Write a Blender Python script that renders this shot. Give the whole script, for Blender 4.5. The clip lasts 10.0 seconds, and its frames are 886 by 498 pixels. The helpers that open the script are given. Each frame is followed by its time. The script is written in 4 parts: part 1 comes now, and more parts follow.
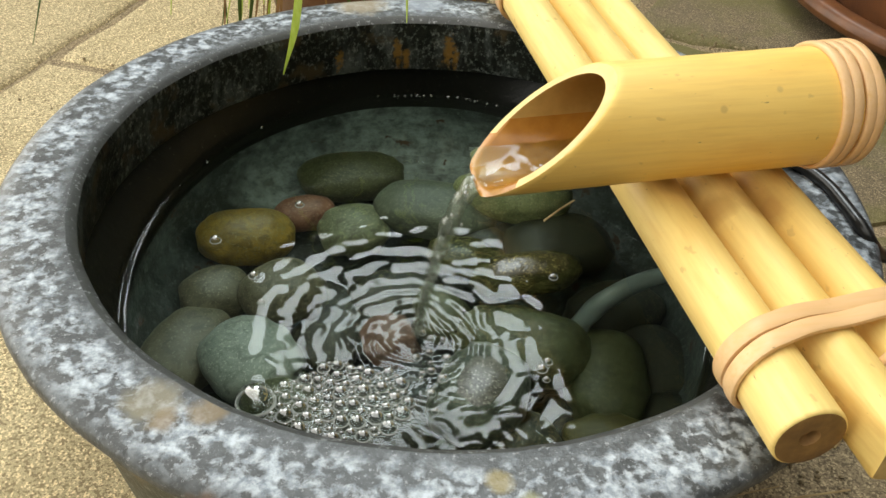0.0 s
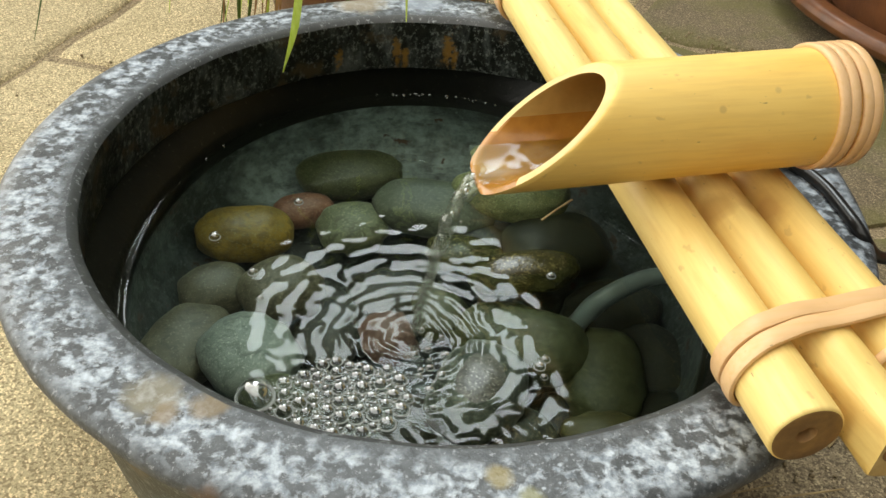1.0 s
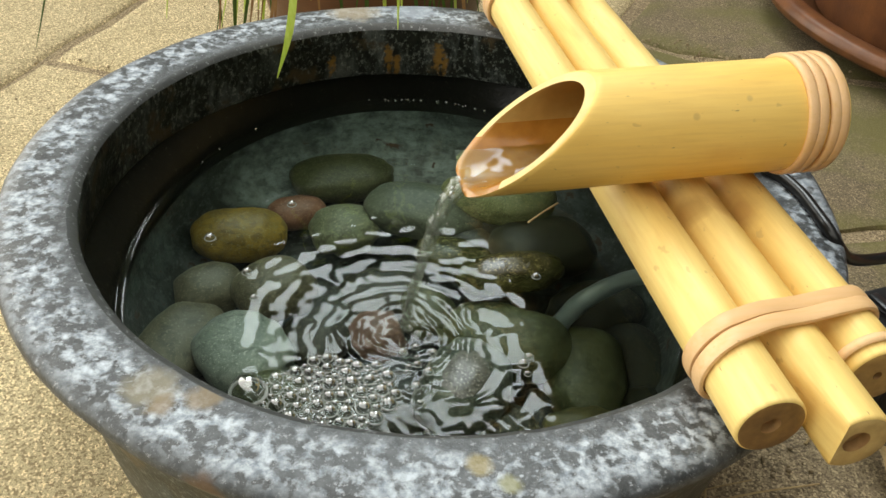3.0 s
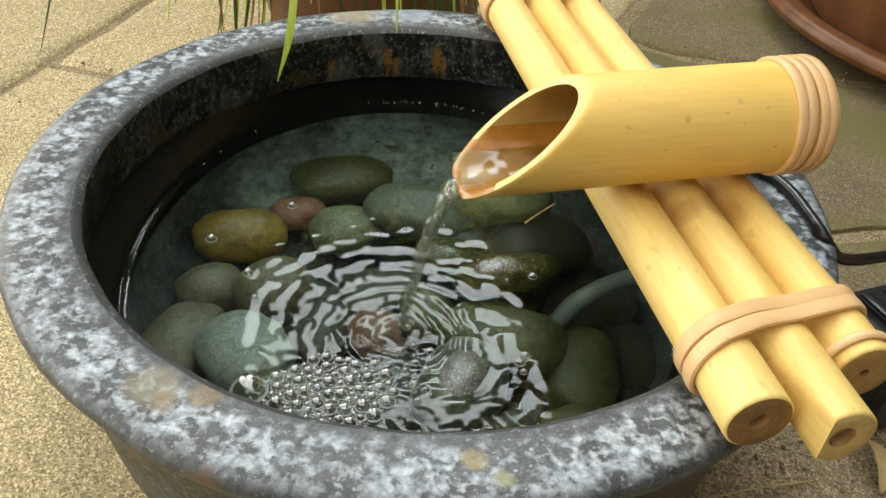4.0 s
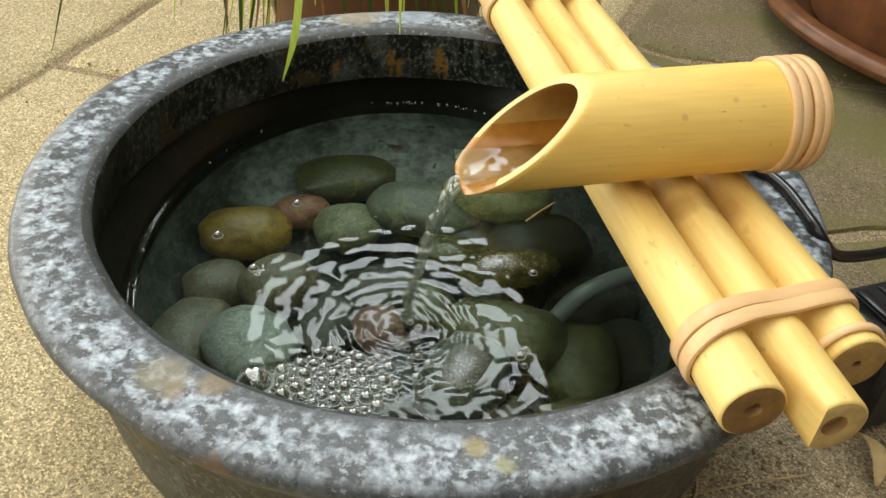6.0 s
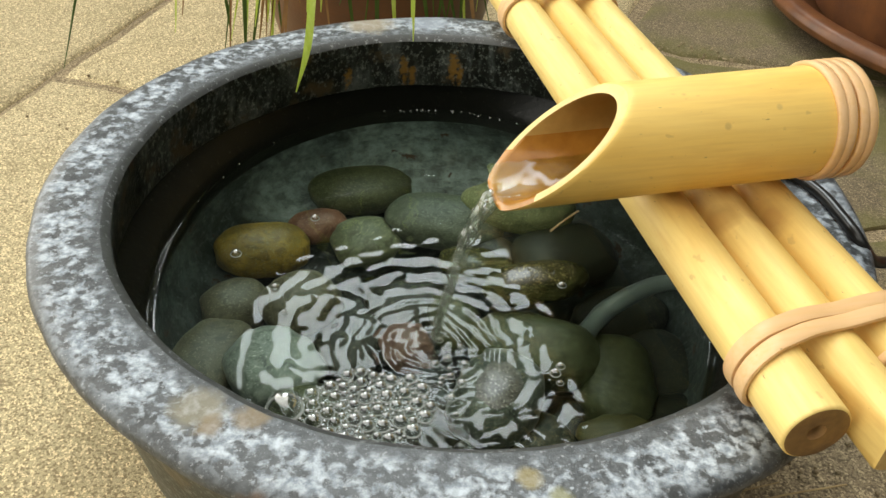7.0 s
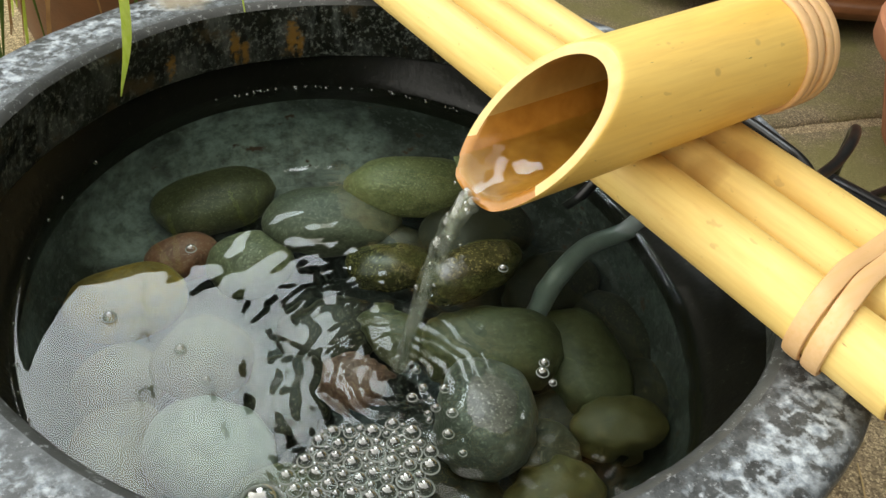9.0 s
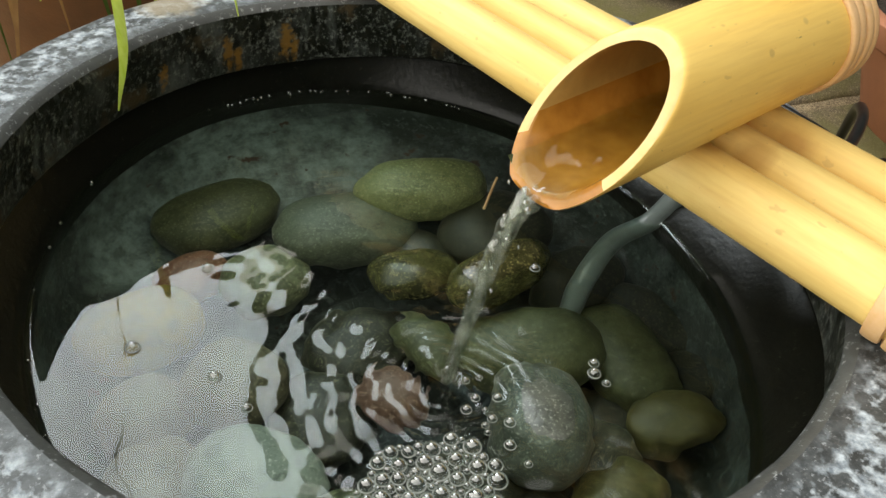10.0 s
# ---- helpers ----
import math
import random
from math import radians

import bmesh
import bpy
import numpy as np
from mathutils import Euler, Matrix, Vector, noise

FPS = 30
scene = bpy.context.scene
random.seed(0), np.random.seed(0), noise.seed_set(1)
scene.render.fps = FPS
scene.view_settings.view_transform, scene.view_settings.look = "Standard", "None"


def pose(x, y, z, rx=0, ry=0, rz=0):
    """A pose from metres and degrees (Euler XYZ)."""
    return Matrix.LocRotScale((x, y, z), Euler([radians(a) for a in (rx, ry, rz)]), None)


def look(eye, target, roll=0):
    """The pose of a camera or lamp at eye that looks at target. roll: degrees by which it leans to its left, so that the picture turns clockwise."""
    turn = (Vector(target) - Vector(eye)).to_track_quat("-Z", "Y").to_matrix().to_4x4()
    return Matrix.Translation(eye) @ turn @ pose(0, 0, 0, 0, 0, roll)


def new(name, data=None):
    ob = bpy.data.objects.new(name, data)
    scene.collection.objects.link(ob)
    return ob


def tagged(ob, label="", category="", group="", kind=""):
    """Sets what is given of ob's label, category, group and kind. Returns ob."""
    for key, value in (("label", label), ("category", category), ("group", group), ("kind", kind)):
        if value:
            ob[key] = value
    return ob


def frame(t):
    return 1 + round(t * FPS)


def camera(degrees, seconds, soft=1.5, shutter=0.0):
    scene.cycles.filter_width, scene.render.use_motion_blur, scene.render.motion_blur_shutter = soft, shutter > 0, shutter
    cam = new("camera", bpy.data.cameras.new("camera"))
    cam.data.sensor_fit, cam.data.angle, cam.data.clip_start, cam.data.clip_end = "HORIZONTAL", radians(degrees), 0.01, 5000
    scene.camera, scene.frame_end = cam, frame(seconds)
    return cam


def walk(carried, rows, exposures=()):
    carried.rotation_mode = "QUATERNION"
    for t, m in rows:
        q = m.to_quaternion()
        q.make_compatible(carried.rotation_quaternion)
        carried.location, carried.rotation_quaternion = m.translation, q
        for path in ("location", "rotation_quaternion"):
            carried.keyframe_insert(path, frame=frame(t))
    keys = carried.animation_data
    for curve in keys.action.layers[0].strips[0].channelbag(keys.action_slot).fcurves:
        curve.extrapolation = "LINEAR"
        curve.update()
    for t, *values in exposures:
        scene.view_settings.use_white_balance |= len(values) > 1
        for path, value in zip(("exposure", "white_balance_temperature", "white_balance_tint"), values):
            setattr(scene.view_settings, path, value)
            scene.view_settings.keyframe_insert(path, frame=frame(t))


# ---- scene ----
cam = camera(55.6, 10.0)
PATH = [
    (0, (-0.011, -0.016, 0.274), (0.037, 1.558, -0.959), 3.3),
    (0.5, (-0.012, -0.018, 0.274), (0.043, 1.556, -0.959), 3.7),
    (1, (-0.014, -0.019, 0.274), (0.048, 1.556, -0.957), 4.0),
    (1.5, (-0.013, -0.023, 0.277), (0.054, 1.555, -0.949), 4.3),
    (2, (-0.011, -0.028, 0.28), (0.059, 1.552, -0.945), 4.4),
    (2.5, (-0.01, -0.031, 0.282), (0.061, 1.549, -0.942), 4.4),
    (4, (-0.007, -0.041, 0.289), (0.06, 1.541, -0.933), 4.2),
    (4.5, (-0.006, -0.046, 0.294), (0.059, 1.536, -0.927), 4.1),
    (5, (-0.006, -0.054, 0.299), (0.055, 1.534, -0.916), 4.2),
    (6.5, (-0.012, -0.047, 0.289), (0.054, 1.539, -0.927), 4.2),
    (7, (-0.031, -0.033, 0.289), (0.053, 1.552, -0.928), 3.4),
    (7.5, (-0.05, -0.016, 0.286), (0.232, 1.517, -0.967), 6.7),
    (8, (-0.081, 0.015, 0.274), (0.259, 1.493, -1.031), 5.0),
    (8.5, (-0.105, 0.046, 0.262), (0.416, 1.479, -1.032), 6.3),
    (9, (-0.126, 0.072, 0.261), (0.533, 1.452, -1.028), 6.0),
    (9.5, (-0.156, 0.091, 0.255), (0.54, 1.448, -1.039), 4.7),
    (10, (-0.164, 0.107, 0.246), (0.615, 1.434, -1.032), 5.6),
]
walk(cam, [(t, look(eye, target, roll)) for t, eye, target, roll in PATH], exposures=((0.0, 0.71, 7350, 5.5), (10.0, 0.71, 7350, 5.5)))

# ---- world, sun, exposure ----
SKY_STRENGTH, SUN_STRENGTH = 0.43, 0.80
world = bpy.data.worlds.new("world")
scene.world = world
world.use_nodes = True
wn, wl = world.node_tree.nodes, world.node_tree.links
wn.clear()
sky = wn.new("ShaderNodeTexSky")
sky.sky_type, sky.sun_disc = "NISHITA", False
sky.sun_elevation, sky.sun_rotation, sky.dust_density = radians(50), radians(-2), 0.6
sat = wn.new("ShaderNodeHueSaturation")
sat.inputs["Saturation"].default_value = 0.09
bg = wn.new("ShaderNodeBackground")
bg.inputs["Strength"].default_value = SKY_STRENGTH
wo = wn.new("ShaderNodeOutputWorld")
wl.new(sky.outputs[0], sat.inputs["Color"])
wl.new(sat.outputs[0], bg.inputs["Color"])
wl.new(bg.outputs[0], wo.inputs["Surface"])
sun = new("sun", bpy.data.lights.new("sun", "SUN"))
sun.data.energy, sun.data.angle, sun.data.color = SUN_STRENGTH, radians(29), (0.57, 0.77, 1.0)
sun.matrix_world = look((-0.0224, 0.6424, 0.766), (0, 0, 0))


# ---- materials ----
class Mat:
    """A small node builder."""

    def __init__(self, name):
        self.m = bpy.data.materials.new(name)
        self.m.use_nodes = True
        self.t = self.m.node_tree
        self.b = self.t.nodes["Principled BSDF"]
        self.out = self.t.nodes["Material Output"]
        self.co = self.add("ShaderNodeTexCoord").outputs["Object"]

    def add(self, kind):
        return self.t.nodes.new(kind)

    def link(self, a, b):
        self.t.links.new(a, b)

    def put(self, sock, v):
        if isinstance(v, bpy.types.NodeSocket):
            self.link(v, sock)
        elif isinstance(v, tuple) and len(v) == 3 and sock.type == "RGBA":
            sock.default_value = (*v, 1)
        else:
            sock.default_value = v

    def scaled(self, v, turn=(0, 0, 0), loc=(0, 0, 0), co=None):
        n = self.add("ShaderNodeMapping")
        self.link(co or self.co, n.inputs["Vector"])
        n.inputs["Scale"].default_value = v
        n.inputs["Rotation"].default_value = turn
        n.inputs["Location"].default_value = loc
        return n.outputs[0]

    def noise(self, scale, detail=4.0, rough=0.55, co=None, warp=0.0):
        n = self.add("ShaderNodeTexNoise")
        self.link(co or self.co, n.inputs["Vector"])
        n.inputs["Scale"].default_value = scale
        n.inputs["Detail"].default_value = detail
        n.inputs["Roughness"].default_value = rough
        n.inputs["Distortion"].default_value = warp
        return n.outputs["Fac"]

    def voronoi(self, scale, feature="F1", out="Distance", co=None):
        n = self.add("ShaderNodeTexVoronoi")
        n.feature = feature
        self.link(co or self.co, n.inputs["Vector"])
        n.inputs["Scale"].default_value = scale
        return n.outputs[out]

    def ramp(self, fac, *stops):
        n = self.add("ShaderNodeValToRGB")
        self.link(fac, n.inputs["Fac"])
        e = n.color_ramp.elements
        while len(e) < len(stops):
            e.new(0.5)
        for el, (p, c) in zip(e, stops):
            el.position = p
            el.color = (c, c, c, 1) if isinstance(c, (int, float)) else (*c, 1)
        return n.outputs["Color"]

    def mix(self, fac, a, b, mode="MIX"):
        n = self.add("ShaderNodeMix")
        n.data_type, n.blend_type = "RGBA", mode
        self.put(n.inputs["Factor"], fac)
        self.put(n.inputs[6], a)
        self.put(n.inputs[7], b)
        return n.outputs[2]

    def math(self, op, a, b=0.0):
        n = self.add("ShaderNodeMath")
        n.operation, n.use_clamp = op, True
        self.put(n.inputs[0], a)
        self.put(n.inputs[1], b)
        return n.outputs[0]

    def spot(self, centre, radius, ragged=0.5, scale=90.0, tall=1.0):
        """A patch of stain or painted light, of its own shape: 1 within radius of centre, ragged at the edge."""
        d = self.add("ShaderNodeVectorMath")
        d.operation = "DISTANCE"
        self.link(self.scaled((1, 1, 1 / tall)), d.inputs[0])
        d.inputs[1].default_value = (centre[0], centre[1], centre[2] / tall)
        w = self.math("MULTIPLY", self.noise(scale, 5), radius * ragged * 2)
        n = self.add("ShaderNodeMath")
        n.operation = "ADD"
        self.link(d.outputs["Value"], n.inputs[0])
        self.link(w, n.inputs[1])
        r = self.add("ShaderNodeMapRange")
        self.link(n.outputs[0], r.inputs["Value"])
        r.inputs["From Min"].default_value = radius * (0.5 + ragged)
        r.inputs["From Max"].default_value = radius * (1 + ragged)
        r.inputs["To Min"].default_value, r.inputs["To Max"].default_value = 1, 0
        return r.outputs[0]

    def random(self):
        return self.add("ShaderNodeObjectInfo").outputs["Random"]

    def bump(self, height, strength=0.3, distance=0.002):
        n = self.add("ShaderNodeBump")
        n.inputs["Strength"].default_value = strength
        n.inputs["Distance"].default_value = distance
        self.link(height, n.inputs["Height"])
        self.link(n.outputs[0], self.b.inputs["Normal"])

    def done(self, color=None, rough=0.5, **more):
        if color is not None:
            self.put(self.b.inputs["Base Color"], color)
        self.put(self.b.inputs["Roughness"], rough)
        for key, value in more.items():
            self.put(self.b.inputs[key.replace("_", " ")], value)
        return self.m


def rim_material():
    m = Mat("worn_rim_stone")
    base = m.mix(m.ramp(m.noise(150, 5, 0.6), (0.35, 0), (0.65, 1)), (0.022, 0.025, 0.027), (0.070, 0.076, 0.080))
    base = m.mix(m.math("MULTIPLY", m.ramp(m.noise(520, 3, 0.7), (0.55, 0), (0.68, 1)), 0.28), base, (0.22, 0.23, 0.24))
    big = m.noise(40, 3, 0.5)
    mid = m.noise(125, 4, 0.56, warp=0.3)
    small = m.noise(250, 3, 0.5)
    patch = m.ramp(m.math("ADD", m.math("MULTIPLY", big, 0.34), m.math("MULTIPLY", mid, 0.66)), (0.465, 0), (0.505, 0.5), (0.565, 1))
    patch = m.math("MAXIMUM", patch, m.math("MULTIPLY", m.ramp(small, (0.56, 0), (0.66, 1)), 0.75))
    flat = m.add("ShaderNodeVectorMath")
    flat.operation = "DISTANCE"
    m.link(m.scaled((1.015, 0.987, 0)), flat.inputs[0])
    flat.inputs[1].default_value = (-0.001, 0.4203 * 0.987, 0)
    edge = m.add("ShaderNodeMath")
    edge.operation = "ADD"
    m.link(flat.outputs["Value"], edge.inputs[0])
    m.link(m.math("MULTIPLY", mid, 0.016), edge.inputs[1])
    worn = m.ramp(edge.outputs[0], (0.228, 0), (0.238, 1), (0.256, 1), (0.265, 0.1))
    patch = m.math("MULTIPLY", patch, worn)
    pale = m.mix(m.ramp(m.noise(210, 5, 0.65), (0.36, 0), (0.62, 1)), (0.16, 0.19, 0.225), (0.51, 0.56, 0.61))
    c = m.mix(patch, base, pale)
    c = m.mix(m.math("MULTIPLY", m.ramp(m.noise(330, 4, 0.7), (0.60, 0), (0.66, 1)), 0.35), c, (0.55, 0.57, 0.60))
    for centre, rad, tint in (((-0.122, 0.222, 0.0), 0.015, (0.22, 0.19, 0.12)), ((-0.098, 0.217, 0.0), 0.010, (0.19, 0.125, 0.045)), ((-0.115, 0.212, 0.0), 0.008, (0.19, 0.125, 0.05)),
                              ((-0.07, 0.657, 0.0), 0.026, (0.34, 0.28, 0.19)), ((-0.02, 0.664, 0.0), 0.022, (0.30, 0.34, 0.40)),
                              ((0.023, 0.187, 0.0), 0.007, (0.26, 0.20, 0.06)), ((0.035, 0.178, 0.0), 0.006, (0.24, 0.23, 0.09)), ((-0.09, 0.175, -0.01), 0.012, (0.14, 0.075, 0.035))):
        c = m.mix(m.math("MULTIPLY", m.spot(centre, rad, 0.5, 130), 0.7), c, tint)
    m.bump(m.math("ADD", m.math("MULTIPLY", mid, 0.6), m.math("MULTIPLY", m.noise(420, 4), 0.4)), 0.4, 0.002)
    return m.done(c, m.ramp(patch, (0, 0.42), (1, 0.60)))


def wall_material():
    m = Mat("dark_wet_stone")
    streak = m.noise(60, 6, 0.65, co=m.scaled((1, 1, 0.28)))
    c = m.mix(m.ramp(m.noise(120, 5), (0.35, 0), (0.7, 1)), (0.003, 0.004, 0.002), (0.020, 0.022, 0.016))
    c = m.mix(m.ramp(streak, (0.50, 0), (0.70, 1)), c, (0.105, 0.120, 0.112))
    c = m.mix(m.ramp(m.noise(290, 7, 0.70, co=m.scaled((1, 1, 0.75))), (0.52, 0), (0.72, 1)), c, (0.27, 0.295, 0.27))
    c = m.mix(m.ramp(m.noise(38, 5, 0.6), (0.56, 0), (0.66, 1)), c, (0.07, 0.05, 0.025))
    for centre, rad in (((-0.038, 0.638, -0.027), 0.0048), ((0.004, 0.640, -0.028), 0.0050), ((-0.086, 0.624, -0.030), 0.0038), ((-0.031, 0.640, -0.036), 0.0036), ((0.010, 0.640, -0.036), 0.0034), ((-0.041, 0.637, -0.016), 0.0028)):
        c = m.mix(m.math("MULTIPLY", m.spot(centre, rad, 1.1, 240, 4.0), 0.8), c, (0.28, 0.15, 0.028))
    m.bump(m.math("ADD", m.math("MULTIPLY", streak, 0.6), m.math("MULTIPLY", m.noise(350, 4), 0.4)), 0.5, 0.002)
    return m.done(c, m.ramp(streak, (0.35, 0.30), (0.65, 0.5)), Specular_IOR_Level=0.3)


def hollow_material():
    m = Mat("submerged_stone")
    c = m.mix(m.noise(70, 6, 0.65), (0.007, 0.009, 0.007), (0.050, 0.061, 0.054))
    c = m.mix(m.ramp(m.noise(30, 6, 0.72), (0.48, 0), (0.68, 1)), c, (0.10, 0.125, 0.122))
    # pale stone at the far side, with the deep water's bluish haze painted in
    for centre, rad in (((-0.04, 0.61, -0.135), 0.075), ((-0.12, 0.565, -0.14), 0.055), ((0.03, 0.60, -0.14), 0.05)):
        bare = m.math("MULTIPLY", m.spot(centre, rad, 0.7, 38), m.ramp(m.noise(85, 6, 0.7), (0.36, 0.15), (0.62, 0.85)))
        c = m.mix(bare, c, (0.31, 0.385, 0.375))
    c = m.mix(m.math("MULTIPLY", m.ramp(m.noise(150, 6, 0.75), (0.54, 0), (0.66, 1)), 0.6), c, (0.17, 0.21, 0.20))
    c = m.mix(m.math("MULTIPLY", m.ramp(m.noise(420, 4, 0.7), (0.66, 0), (0.74, 1)), 0.5), c, (0.22, 0.25, 0.23))
    c = m.mix(m.ramp(m.noise(60, 4, 0.6), (0.64, 0), (0.70, 1)), c, (0.06, 0.03, 0.017))
    m.bump(m.noise(120, 6, 0.6), 0.5, 0.003)
    return m.done(c, 0.4)


def ledge_material():
    """Wet stone just over and under the waterline, the undercut's shade painted black."""
    m = Mat("shade_black_stone")
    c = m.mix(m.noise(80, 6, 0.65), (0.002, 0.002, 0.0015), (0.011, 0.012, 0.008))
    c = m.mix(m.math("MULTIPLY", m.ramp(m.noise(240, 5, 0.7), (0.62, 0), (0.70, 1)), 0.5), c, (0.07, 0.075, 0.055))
    m.bump(m.noise(160, 6, 0.6), 0.35, 0.0015)
    return m.done(c, 0.32, Specular_IOR_Level=0.3)


def lip_material():
    m = Mat("smooth_lip_stone")
    c = m.mix(m.noise(90, 6), (0.026, 0.028, 0.029), (0.085, 0.09, 0.088))
    c = m.mix(m.ramp(m.noise(260, 5, 0.7), (0.58, 0), (0.68, 1)), c, (0.30, 0.32, 0.33))
    m.bump(m.noise(300, 5), 0.3, 0.001)
    return m.done(c, 0.4)


def bamboo_material(name, pale=(0.88, 0.665, 0.255), deep=(0.74, 0.47, 0.12), turn=0.0, rough=0.5, stains_and_shade=()):
    m = Mat(name)
    axis = m.scaled((1, 1, 1), (0, 0, turn))
    along = m.scaled((1.0, 0.06, 1.0), co=axis)
    grain = m.noise(420, 5, 0.6, co=along)
    broad = m.noise(34, 3, 0.5, co=m.scaled((1.0, 0.14, 1.0), co=axis))
    c = m.mix(m.ramp(broad, (0.35, 0), (0.7, 1)), pale, deep)
    c = m.mix(m.math("MULTIPLY", m.ramp(grain, (0.42, 0), (0.72, 1)), 0.34), c, (0.62, 0.36, 0.10))
    c = m.mix(m.math("MULTIPLY", m.ramp(m.noise(180, 3, 0.7), (0.70, 0), (0.76, 1)), 0.6), c, (0.36, 0.21, 0.07))
    for centre, rad, tint in stains_and_shade:
        c = m.mix(m.math("MULTIPLY", m.spot(centre, rad, 0.4, 60), 0.6), c, tint)
    c = m.mix(m.math("MULTIPLY", m.ramp(m.noise(420, 2, 0.5, co=m.scaled((1.0, 0.25, 1.0), co=axis)), (0.74, 0), (0.78, 1)), 0.7), c, (0.22, 0.13, 0.05))
    c = m.mix(m.math("MULTIPLY", m.ramp(m.noise(62, 4, 0.6, co=m.scaled((1.0, 0.2, 1.0), co=axis)), (0.56, 0), (0.74, 1)), 0.5), c, (0.66, 0.37, 0.10))
    dent = m.ramp(m.noise(150, 2, 0.5, co=m.scaled((1.0, 0.6, 1.0), (0, 0, 0), (0.3, 0.1, 0.7), axis)), (0.69, 0), (0.73, 1))
    c = m.mix(m.math("MULTIPLY", dent, 0.45), c, (0.50, 0.31, 0.10))
    m.bump(m.math("SUBTRACT", m.math("MULTIPLY", grain, 0.5), m.math("MULTIPLY", dent, 0.5)), 0.22, 0.0008)
    return m.done(c, rough, Coat_Weight=0.05, Coat_Roughness=0.3, Specular_IOR_Level=0.35)


def plain_material(name, a, b, scale=60, rough=0.6, bump=0.3, dist=0.002, fine=300, **more):
    m = Mat(name)
    c = m.mix(m.ramp(m.noise(scale, 5), (0.35, 0), (0.68, 1)), a, b)
    c = m.mix(m.math("MULTIPLY", m.noise(fine, 4, 0.7), 0.5), c, tuple(v * 0.62 for v in a))
    m.bump(m.math("ADD", m.math("MULTIPLY", m.noise(scale, 5), 0.6), m.math("MULTIPLY", m.noise(fine, 4), 0.4)), bump, dist)
    return m.done(c, rough, **more)


def sand_material(name, a, b, grit, moss=None, coarse=520):
    m = Mat(name)
    c = m.mix(m.ramp(m.noise(14, 5), (0.35, 0), (0.68, 1)), a, b)
    grain = m.add("ShaderNodeTexVoronoi")
    m.link(m.co, grain.inputs["Vector"])
    grain.inputs["Scale"].default_value = coarse
    pick = m.add("ShaderNodeSeparateColor")
    m.link(grain.outputs["Color"], pick.inputs[0])
    c = m.mix(m.ramp(pick.outputs[0], (0.0, 0.0), (0.66, 0.0), (0.70, 0.95)), c, grit)
    c = m.mix(m.ramp(pick.outputs[1], (0.0, 0.0), (0.76, 0.0), (0.80, 0.95)), c, tuple(min(1, v * 1.55) for v in a))
    c = m.mix(m.math("MULTIPLY", m.ramp(m.noise(800, 3, 0.7), (0.50, 0), (0.60, 1)), 0.8), c, tuple(v * 0.5 for v in b))
    c = m.mix(m.math("MULTIPLY", m.ramp(m.noise(120, 5, 0.7), (0.52, 0), (0.72, 1)), 0.5), c, tuple(v * 0.6 for v in b))
    if moss:
        c = m.mix(m.math("MULTIPLY", m.ramp(m.noise(9, 6, 0.6), (0.40, 0), (0.58, 1)), 0.8), c, moss)
    h = m.math("ADD", m.math("MULTIPLY", m.noise(48, 6, 0.6), 0.45), m.math("MULTIPLY", m.noise(520, 4, 0.7), 0.35))
    m.bump(m.math("ADD", h, m.math("MULTIPLY", pick.outputs[0], 0.2)), 0.8, 0.005)
    return m.done(c, 0.9)


def pebble_material(name, a, b, fleck, rough=0.5):
    m = Mat(name)
    c = m.mix(m.ramp(m.noise(45, 5, 0.6, warp=0.4), (0.35, 0), (0.66, 1)), a, b)
    c = m.mix(m.math("MULTIPLY", m.ramp(m.noise(300, 5, 0.75), (0.53, 0), (0.64, 1)), 0.7), c, fleck)
    c = m.mix(m.math("MULTIPLY", m.ramp(m.noise(95, 5, 0.7, warp=0.8), (0.50, 0), (0.60, 1)), 0.55), c, tuple(v * 0.45 for v in a))
    c = m.mix(m.math("MULTIPLY", m.ramp(m.noise(620, 3, 0.6), (0.60, 0), (0.66, 1)), 0.6), c, tuple(min(0.5, v * 1.7) for v in fleck))
    m.bump(m.noise(260, 5, 0.6), 0.35, 0.0014)
    return m.done(c, rough)


def water_material():
    m = Mat("clear_water")
    return m.done((0.79, 0.93, 0.79), 0.0, Transmission_Weight=1.0, IOR=1.333)


